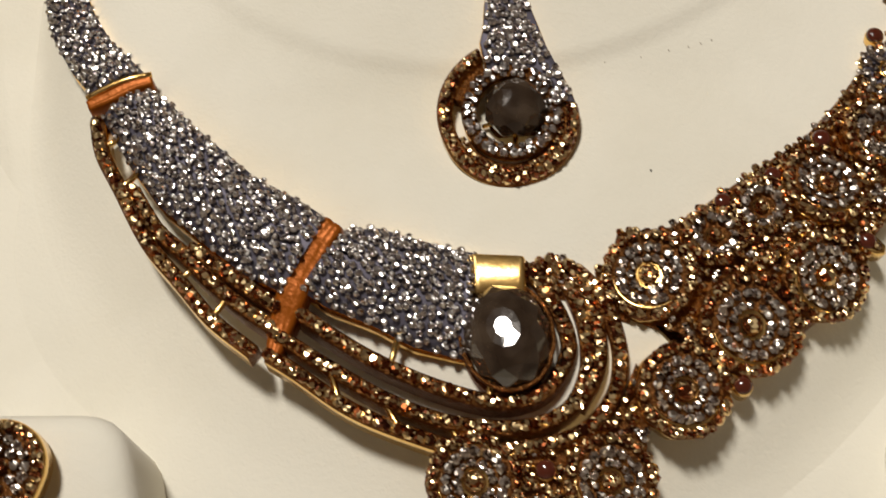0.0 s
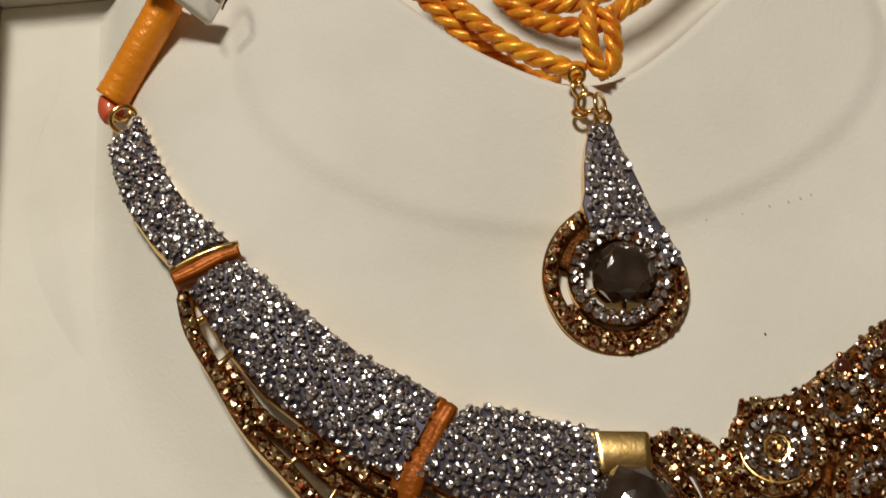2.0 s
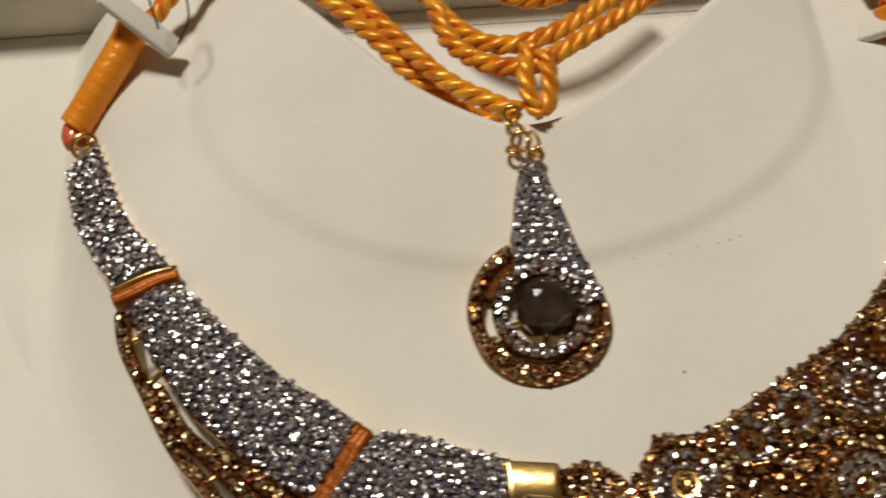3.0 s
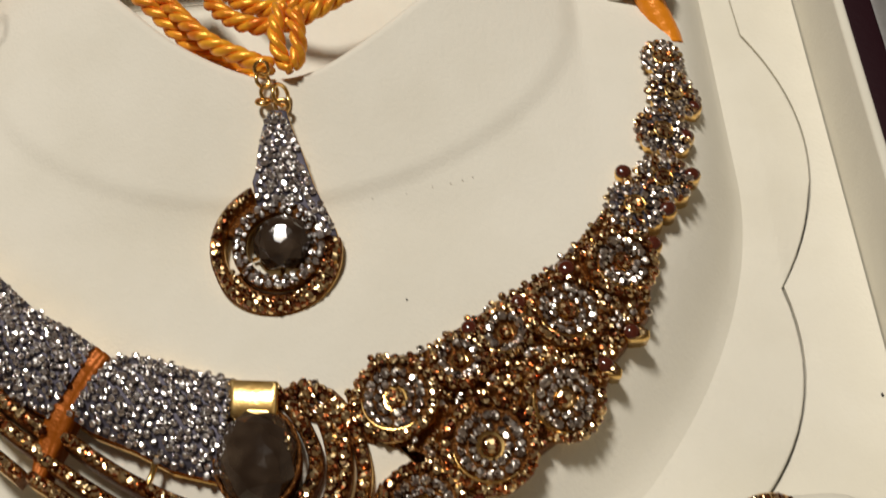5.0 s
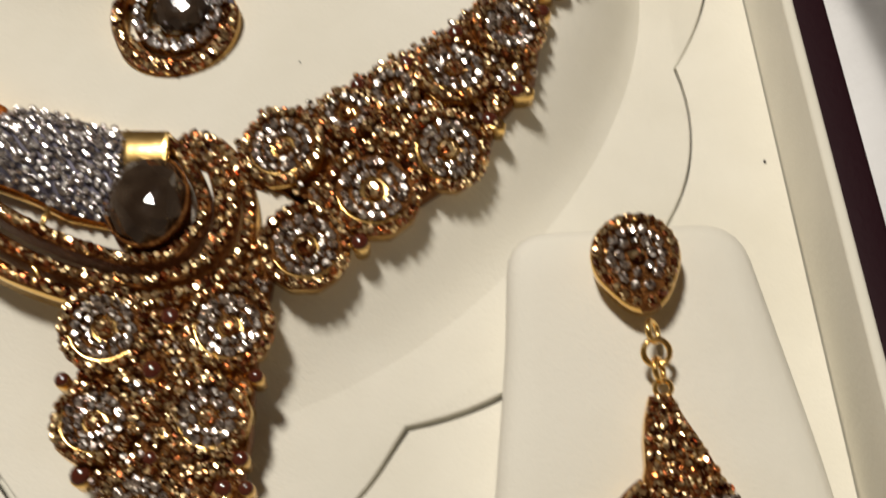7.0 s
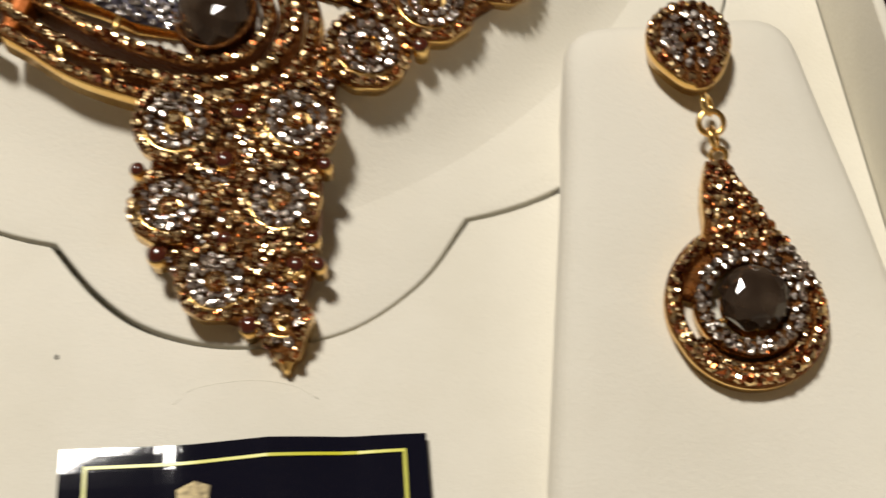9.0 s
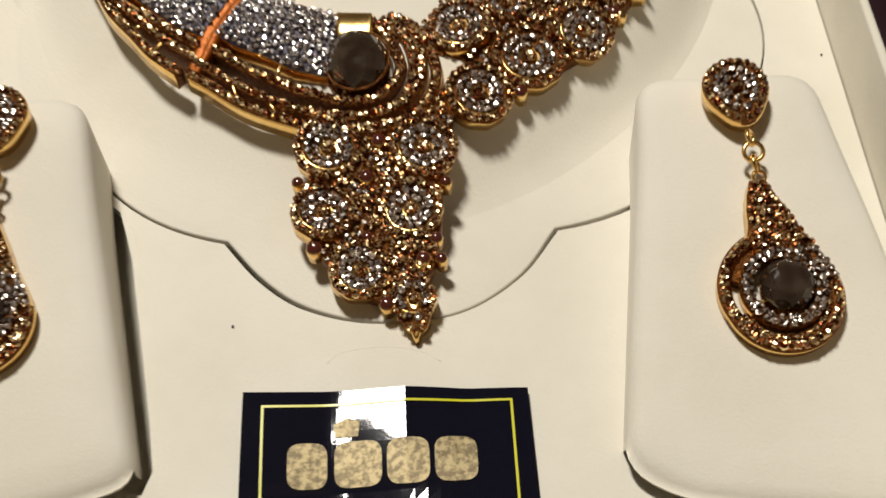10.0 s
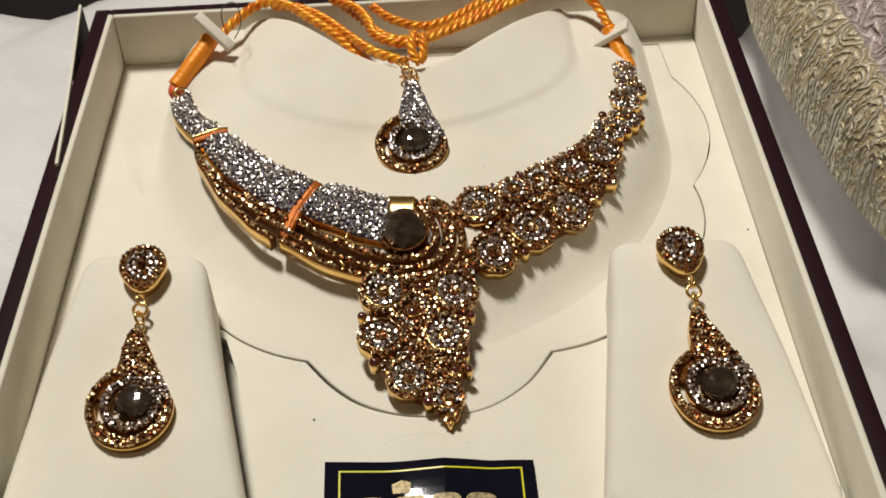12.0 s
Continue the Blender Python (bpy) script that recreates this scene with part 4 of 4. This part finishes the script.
# ---- pendant and earrings ----
def slope_pose(x, y, height, tilt, yaw=0.0):
    return Matrix.Translation((x, y, height)) @ Matrix.Rotation(tilt, 4, "X") @ Matrix.Rotation(yaw, 4, "Z")


def drop_shape(root, neck_kind, stretch=1.0, gem_r=0.0048):
    """A swirl drop, in its own plane: disc centre at the origin, the neck towards +y, resting on z = 0."""
    top = 0.0026

    def plate(name, outer_r, inner_r, centre, a0, a1, label):
        bm = bmesh.new()
        n = 56
        rows = []
        for k in range(n + 1):
            a = a0 + (a1 - a0) * k / n
            d = Vector((math.cos(a), math.sin(a), 0))
            c = Vector((*centre, 0))
            o, i = outer_r(k / n) if callable(outer_r) else outer_r, inner_r(k / n) if callable(inner_r) else inner_r
            rows.append([bm.verts.new(c + d * o), bm.verts.new(c + d * (o + 0.0001) + UP * (top - 0.0004)), bm.verts.new(c + d * (o - 0.0003) + UP * top), bm.verts.new(c + d * (i + 0.0003) + UP * top), bm.verts.new(c + d * i + UP * (top - 0.0003)), bm.verts.new(c + d * i)])
        for a, c in zip(rows, rows[1:]):
            for k in range(6):
                bm.faces.new((a[k], a[(k + 1) % 6], c[(k + 1) % 6], c[k]))
        bm.faces.new(rows[0])
        bm.faces.new(rows[-1])
        ob = part(name, bm, GOLD, root, label)
        ob.data.materials.append(BRONZE)
        for f in ob.data.polygons:
            f.material_index = 1 if f.index % 6 in (1, 2, 3) else 0
        return ob

    full = 2 * math.pi
    rail = lambda u: 0.0095 + 0.0021 * max(0.0, 1 - 3.0 * u)
    outer = plate("outer_crescent", rail, lambda u: rail(u) - 0.0021, (0.0, 0.0), math.radians(114), math.radians(114 + 262), "gold crescent with one row of smoky amber stones")
    for a0, a1 in ((116, 158), (208, 374)):
        floor_plate = plate("foil_floor", lambda u: rail(((a0 + (a1 - a0) * u) - 114) / 262) - 0.0015, 0.0060, (0.0, 0.0), math.radians(a0), math.radians(a1), "brown gold foil between the rows")
        floor_plate.location.z = -0.0007
    inner = plate("inner_ring", 0.0069, 0.0049, (0.0002, 0.0013), 0, full, "gold ring with clear stones")
    inner.location.z = 0.0003
    for k in range(33):
        u = (k + 0.5) / 33
        a, r = math.radians(114 + 262 * u), rail(u) - 0.00095
        stone(root, outer, "amber", (r * math.cos(a), r * math.sin(a), top + 0.0003), 0.00090, (0.3 * math.cos(a), 0.3 * math.sin(a), 1), 0.3)
    for k in range(26):
        a = math.radians(206 + 160 * (k + dice.uniform(-0.2, 0.2)) / 25)
        stone(root, outer, "amber", (0.0071 * math.cos(a), 0.0071 * math.sin(a), top - 0.0002), 0.00058, (0, 0, 1), 0.3)
    for r, n, size in ((0.0063, 29, 0.00072), (0.0053, 24, 0.00050)):
        for k in range(n):
            a = full * (k + dice.uniform(-0.15, 0.15)) / n
            stone(root, inner, "clear" if neck_kind == "clear" else "pale", (0.0002 + r * math.cos(a), 0.0013 + r * math.sin(a), top + 0.0004), size, (0.2 * math.cos(a), 0.2 * math.sin(a), 1), 0.3)
    left = [(-0.0045, 0.0104), (-0.0041, 0.0120), (-0.0040, 0.0150), (-0.0036, 0.0175), (-0.0028, 0.0202)]
    right = [(0.0090, 0.0024), (0.0084, 0.0042), (0.0074, 0.0060), (0.0062, 0.0080), (0.0049, 0.0101), (0.0037, 0.0127), (0.0025, 0.0151), (0.0011, 0.0176), (-0.0001, 0.0202)]
    left, right = [[(x, 0.007 + (y - 0.007) * (stretch if y > 0.007 else 1)) for x, y in side] for side in (left, right)]
    tip = left[-1][1]
    under = [(0.0002 + 0.0067 * math.cos(math.radians(a)), 0.0013 + 0.0067 * math.sin(math.radians(a))) for a in (12, 35, 58, 80, 102, 122)]
    outline = dense([*left, *reversed(right), *under], 0.0011)
    bm = bmesh.new()
    slab(bm, outline, lambda x, y: top + 0.0005, top + 0.0005, 0.0003)
    neck = part("neck", bm, GOLD, root, "tapering gold neck set with " + ("clear" if neck_kind == "clear" else "amber") + " stones")
    neck.data.materials.append(BLACKENED if neck_kind == "clear" else BRONZE)
    for f in neck.data.polygons:
        f.material_index = 1 if f.normal.z > 0.7 else 0
    row, y = 0, 0.0030
    while y < tip - 0.0002:
        x = -0.0052 + 0.0006 * (row % 2)
        while x < 0.0092:
            px, py = x + dice.gauss(0, 0.00010), y + dice.gauss(0, 0.00010)
            if all(inside(px + dx, py, outline) for dx in (-0.0004, 0.0004)) and math.hypot(px - 0.0002, py - 0.0013) > 0.0070:
                kind = ("clear" if neck_kind == "clear" else "pale") if py < 0.0078 and px > 0.003 else neck_kind
                stone(root, neck, kind, (px, py, top + 0.0008), dice.uniform(0.00062, 0.00074), (60 * px, 0, 1), 0.30)
            x += 0.00124
        y += 0.00112
        row += 1
    bm = bmesh.new()
    bmesh.ops.create_circle(bm, cap_ends=True, segments=24, radius=0.0044, matrix=Matrix.Translation((0.0011, 0.0014, 0.0006)))
    part("foil_cup", bm, BRONZE, root, "gold foil under the stone")
    gem = faceted_gem(root, (0.0008, 0.0017, top), gem_r, gem_r * 0.97, 0.0027, Matrix.Rotation(0.4, 4, "Z"), "smoky_stone", "cushion-cut smoky grey-brown stone", ((1.0, 0.0), (0.92, 0.42), (0.76, 0.74), (0.60, 0.92), (0.42, 0.98), (0.22, 1.0)), 8)
    for k in range(4):
        a = math.radians(35 + 90 * k)
        p = Vector((0.0011 + 0.0040 * math.cos(a), 0.0014 + 0.0040 * math.sin(a), 0.0005))
        bm = bmesh.new()
        tube(bm, [p, p + Vector((0, 0, 0.0026)), p + Vector((-0.0007 * math.cos(a), -0.0007 * math.sin(a), 0.0036))], 0.00035, 6)
        part("prong", bm, GOLD, root)
    for a in (20, 200, 265):
        a = math.radians(a)
        bm = bmesh.new()
        tube(bm, [Vector((0.0011 + r * math.cos(a), 0.0012 + r * math.sin(a), 0.0012)) for r in (0.0030, 0.0042, 0.0053)], 0.00035, 6)
        part("bridge", bm, GOLD, root)
    bm = bmesh.new()
    ring(bm, (-0.0009, tip + 0.0009, top - 0.0002), 0.0010, 0.00035, Matrix.Rotation(0.3, 4, "X"), 1, 7, 20)
    part("loop", bm, GOLD, root)


pitch = math.atan(0.22)
pendant = thing("pendant", "swirl drop pendant with clear neck and smoky stone", "pendant", slope_pose(0.0011, 0.1140, pad_height(0.0011, 0.1136) - 0.0002, math.atan(0.215), -0.088))
drop_shape(pendant, "clear", 1.22, 0.0046)
for p, major, m in (((-0.0012, 0.0258, 0.0026), 0.0017, Matrix.Rotation(1.0, 4, "Y")), ((-0.0030, 0.0262, 0.0026), 0.0013, Matrix.Rotation(0.6, 4, "X")), ((-0.0040, 0.0250, 0.0020), 0.0010, Matrix.Rotation(-0.7, 4, "X")), ((-0.0042, 0.0284, 0.0026), 0.0012, Matrix.Rotation(0.8, 4, "Y")), ((-0.0044, 0.0302, 0.0030), 0.0011, Matrix.Rotation(0.5, 4, "X"))):
    bm = bmesh.new()
    ring(bm, p, major, 0.00032, m, 1, 7, 20)
    part("chain_ring", bm, GOLD, pendant)

ear_tilt = math.atan(0.2)
earring = thing("earring", "gold drop earring with amber stud on a cream flap", "earring", slope_pose(0.0660, 0.0272, ear_height(0, 0.0272) + 0.0001, ear_tilt, -0.01), "earrings")
drop_shape(earring, "amber", 1.02, 0.0046)
for p, major, m in (((-0.0012, 0.0236, 0.0028), 0.0014, Matrix.Rotation(1.1, 4, "Y")), ((-0.0013, 0.0258, 0.0030), 0.0016, Matrix.Rotation(0.25, 4, "X")), ((-0.0015, 0.0284, 0.0032), 0.0013, Matrix.Rotation(1.0, 4, "Y"))):
    bm = bmesh.new()
    ring(bm, p, major, 0.0004, m, 1, 7, 20)
    part("link", bm, GOLD, earring)
SX, SY, SR = -0.0026, 0.0385, 0.0056


def stud_reach(a, s):
    return s * SR * (1 + 0.34 * max(0.0, math.cos(a + math.pi / 2 - 0.15)) ** 6)


bm = bmesh.new()
loops = []
for s, z in ((0.96, 0.0), (1.02, 0.0030), (0.97, 0.0036), (0.74, 0.0037), (0.68, 0.0033), (0.3, 0.0031)):
    loops.append([bm.verts.new((SX + stud_reach(a, s) * math.cos(a), SY + stud_reach(a, s) * math.sin(a), z)) for a in (2 * math.pi * k / 36 for k in range(36))])
for a, c in zip(loops, loops[1:]):
    for k in range(36):
        bm.faces.new((a[k], a[(k + 1) % 36], c[(k + 1) % 36], c[k]))
bm.faces.new(loops[0][::-1])
bm.faces.new(loops[-1])
stud = part("stud", bm, GOLD, earring, "pear-shaped gold stud with amber rim")
stud.data.materials.append(BRONZE)
for f in stud.data.polygons:
    f.material_index = 1 if f.normal.z > 0.5 else 0
for s, count, kind, size in ((0.87, 23, "amber", 0.00078), (0.60, 15, "pale", 0.00078), (0.36, 8, "pale", 0.00074)):
    for k in range(count):
        a = 2 * math.pi * k / count
        stone(earring, stud, kind, (SX + stud_reach(a, s) * math.cos(a), SY + stud_reach(a, s) * math.sin(a), 0.0038), size, (0.25 * math.cos(a), 0.25 * math.sin(a), 1), 0.3)
stone(earring, stud, "amber", (SX, SY, 0.0038), 0.0011, UP, 0.05)
copy_thing(earring, slope_pose(-0.0627, 0.0303, ear_height(0, 0.0303) + 0.0001, ear_tilt, -0.045))

# ---- cords ----
def twisted_cord(pts, radius, name, label):
    path = catmull(pts, radius * 0.45)
    fr = frames_of(path)
    root = thing(name, label, "cord", Matrix.Translation(pts[0]), "cords")
    start = Vector(pts[0])
    d = 0.0
    lanes = [[], [], []]
    for i, (q, (t, s, u)) in enumerate(zip(path, fr)):
        if i:
            d += (q - path[i - 1]).length
        for k in range(3):
            a = 2 * math.pi * (d / (5.2 * radius) + k / 3)
            lanes[k].append(q - start + s * (0.55 * radius * math.cos(a)) + u * (0.55 * radius * math.sin(a)))
    for lane in lanes:
        bm = bmesh.new()
        tube(bm, lane, radius * 0.48, 8)
        part("strand", bm, SILK, root)


CORD = "twisted orange silk cord looped over the neckline"
R = 0.00155
twisted_cord([(-0.0568, 0.1672, 0.0482), (-0.0515, 0.1742, 0.0500), (-0.0440, 0.1795, 0.0522), (-0.0360, 0.1765, 0.0535), (-0.0280, 0.1680, 0.0535), (-0.0206, 0.1607, 0.0522), (-0.0148, 0.1548, 0.0495), (-0.0085, 0.1502, 0.0465), (-0.0020, 0.1480, 0.0445)], R, "silk_cord", CORD)
twisted_cord([(-0.0400, 0.1795, 0.0515), (-0.0320, 0.1765, 0.0520), (-0.0240, 0.1690, 0.0525), (-0.0160, 0.1585, 0.0525), (-0.0100, 0.1510, 0.0525), (-0.0034, 0.1465, 0.0522), (0.0007, 0.1445, 0.0520)], R, "silk_cord", CORD)
twisted_cord([(-0.0220, 0.1800, 0.0520), (-0.0150, 0.1735, 0.0530), (-0.0110, 0.1655, 0.0535), (-0.0090, 0.1577, 0.0535), (-0.0040, 0.1525, 0.0540), (0.0027, 0.1512, 0.0542), (0.0105, 0.1556, 0.0540), (0.0220, 0.1635, 0.0535), (0.0330, 0.1715, 0.0535), (0.0430, 0.1785, 0.0530), (0.0510, 0.1795, 0.0520), (0.0570, 0.1730, 0.0500), (0.0605, 0.1645, 0.0470)], R, "silk_cord", CORD)
twisted_cord([(-0.0190, 0.1800, 0.0500), (-0.0140, 0.1725, 0.0505), (-0.0080, 0.1630, 0.0505), (-0.0020, 0.1585, 0.0505), (0.0065, 0.1598, 0.0505), (0.0160, 0.1660, 0.0505), (0.0270, 0.1745, 0.0510), (0.0380, 0.1800, 0.0510)], R, "silk_cord", CORD)
twisted_cord([(-0.0100, 0.1800, 0.0490), (-0.0040, 0.1730, 0.0485), (0.0050, 0.1690, 0.0480), (0.0140, 0.1720, 0.0485), (0.0240, 0.1800, 0.0490)], R, "silk_cord", CORD)
twisted_cord([(0.0026, 0.1535, 0.0560), (0.0018, 0.1490, 0.0555), (0.0024, 0.1450, 0.0535), (0.0040, 0.1435, 0.0525)], 0.0014, "silk_cord", "short orange cord knot that holds the pendant")
twisted_cord([(0.0046, 0.1525, 0.0558), (0.0052, 0.1485, 0.0553), (0.0051, 0.1455, 0.0535), (0.0040, 0.1440, 0.0525)], 0.0014, "silk_cord", "short orange cord knot that holds the pendant")


def wrapped(pts, radius, name, label, mat):
    path = catmull(pts, 0.0004)
    bm = bmesh.new()
    n = len(path)
    tube(bm, path, lambda u: radius * (1 + 0.012 * math.sin(u * n * 1.4)), 12)
    return tagged(finish(name, bm, mat), label, "cord", "cords")


wrapped([(-0.0585, 0.1690, 0.0478), (-0.0600, 0.1665, 0.0465), (-0.0635, 0.1620, 0.0440), (-0.0670, 0.1580, 0.0412), (-0.0688, 0.1560, 0.0400)], 0.0027, "cord_end", "orange thread wrapped cord end tied to the necklace", WRAP)
wrapped([(-0.0688, 0.1560, 0.0400), (-0.0692, 0.1545, 0.0395), (-0.0685, 0.1532, 0.0393)], 0.0018, "cord_knot", "red-orange knot on the necklace ring", KNOT)
wrapped([(0.0602, 0.1645, 0.0468), (0.0612, 0.1620, 0.0452), (0.0630, 0.1575, 0.0430), (0.0646, 0.1535, 0.0410), (0.0650, 0.1515, 0.0404)], 0.0023, "cord_end", "orange thread wrapped cord end tied to the necklace", WRAP)

bm = bmesh.new()
tube(bm, catmull([(-0.0525, 0.1625, 0.0545), (-0.0535, 0.1668, 0.0578), (-0.0515, 0.1700, 0.0590), (-0.0490, 0.1695, 0.0585), (-0.0478, 0.1640, 0.0555), (-0.0500, 0.1615, 0.0520)], 0.0008), 0.00016, 6)
tagged(finish("thread_loop", bm, BLACK_THREAD), "thin black thread loop at the cord tab", "thread")

# ---- printed card ----
card = thing("brand_card", "glossy black card with yellow border and gold print", "card", Matrix.Translation((0.0028, 0.0, FLOOR_Z + 0.0002)) @ Matrix.Rotation(0.008, 4, "Z"))


def curl(x, y):
    # nearly flat, with a shallow trough across it and its far edge lifted
    d = max(0.0, x - 0.003)
    w = abs(min(x, 0.003) + 0.0076)
    bend = 0.0036 if x < -0.0076 else 0.0026
    across = 13.0 * min(w, bend) ** 2 + 26.0 * bend * max(0.0, w - bend) + 0.080 * d - 4.5 * d * d
    v, u = min(max(0.0, y + 0.006), 0.008), max(0.0, y - 0.002)
    return 0.0001 + across + (8.6 * v * v + 0.160 * u - 2.05 * u * u) * (1 - 0.85 * min(1.0, d / 0.010))


def printed(name, poly, lift, mat, label):
    bm = bmesh.new()
    f = bm.faces.new([bm.verts.new((x, y, 0)) for x, y in poly])
    bmesh.ops.triangulate(bm, faces=[f])
    for cut in sorted(set(range(-22, 24, 2)) | {-11.2, -9.4, -8.8, -7.6, -7, -6.4, -5.6, -5, 3}):
        bmesh.ops.bisect_plane(bm, geom=bm.verts[:] + bm.edges[:] + bm.faces[:], plane_co=(cut * MM, 0, 0), plane_no=(1, 0, 0))
        bmesh.ops.bisect_plane(bm, geom=bm.verts[:] + bm.edges[:] + bm.faces[:], plane_co=(0, cut * MM, 0), plane_no=(0, 1, 0))
    r = bmesh.ops.extrude_face_region(bm, geom=bm.faces[:])
    top = [v for v in r["geom"] if isinstance(v, bmesh.types.BMVert)]
    for v in bm.verts:
        v.co.z = curl(v.co.x, v.co.y) + lift
    for v in top:
        v.co.z += 0.00012 if lift else 0.0003
    return part(name, bm, mat, card, label, smooth=False)


printed("sheet", [(-0.0228, 0.0191), (-0.0230, -0.0180), (0.0232, -0.0180), (0.0226, 0.0187)], 0.0, INK, "glossy black printed card")
for x0, y0, x1, y1 in ((-0.0198, 0.0163, 0.0200, 0.0167), (-0.0198, -0.0152, -0.0194, 0.0163), (0.0196, -0.0152, 0.0200, 0.0163), (-0.0194, -0.0152, 0.0196, -0.0148)):
    printed("border_line", [(x0, y0), (x1, y0), (x1, y1), (x0, y1)], 0.00036, LINE, "thin yellow border line")
for cx, w in ((-0.0125, 0.0062), (-0.0046, 0.0074), (0.0032, 0.0066), (0.0106, 0.0066)):
    printed("gold_block", rounded([(cx - w / 2, 0.0028), (cx + w / 2, 0.0028), (cx + w / 2, 0.0102), (cx - w / 2, 0.0102)], 0.0022), 0.00036, FOIL, "gold foil block of the mark")
printed("gold_block", [(-0.0082, 0.0110), (-0.0046, 0.0110), (-0.0042, 0.0134), (-0.0056, 0.0124), (-0.0062, 0.0142), (-0.0070, 0.0124), (-0.0084, 0.0132)], 0.00036, FOIL, "small gold crown-like mark")

# ---- small marks on the flock ----
for x, y, r in ((0.0197, 0.1053, 0.00015), (0.0880, 0.0911, 0.00024), (-0.0237, 0.0346, 0.00026), (-0.0570, 0.1160, 0.00016)):
    bm = bmesh.new()
    bmesh.ops.create_icosphere(bm, subdivisions=1, radius=r, matrix=Matrix.Translation((x, y, pad_height(x, y) + r * 0.4)) @ Matrix.Diagonal((1, 1.7, 0.6, 1)))
    tagged(finish("lint_speck", bm, DARKWOOD), "tiny dark lint speck on the cream flock", "lint", "lint specks")
bm = bmesh.new()
tube(bm, catmull([(-0.0075, 0.0262, FLOOR_Z), (-0.0050, 0.0283, FLOOR_Z), (0.0020, 0.0290, FLOOR_Z), (0.0080, 0.0278, FLOOR_Z), (0.0115, 0.0255, FLOOR_Z)], 0.001), 0.00011, 6)
bmesh.ops.translate(bm, vec=-Vector((0, 0.06, 0.00405)), verts=bm.verts)
part("crease", bm, CREAM, insert, "faint curved crease in the base card")

# flat grey flecks on the mound; their colour paints the shade of small dents
for x, y, w in ((15.2, 122.9, 0.8), (20.4, 123.3, 0.7), (24.4, 124.1, 1.0), (27.2, 124.5, 1.3), (29.0, 124.9, 1.5), (30.6, 125.3, 1.2)):
    bm = bmesh.new()
    p = Vector((x * MM, y * MM, pad_height(x * MM, y * MM) + 0.00001))
    bmesh.ops.create_icosphere(bm, subdivisions=1, radius=0.00016, matrix=Matrix.Translation(p - Vector((0, 0.06, 0.004))) @ Matrix.Rotation(0.3, 4, "Z") @ Matrix.Diagonal((0.7, 1.6 * w, 0.15, 1)))
    part("dent", bm, DENT_GREY, insert, "small grey fleck painted as the shade in a dent")
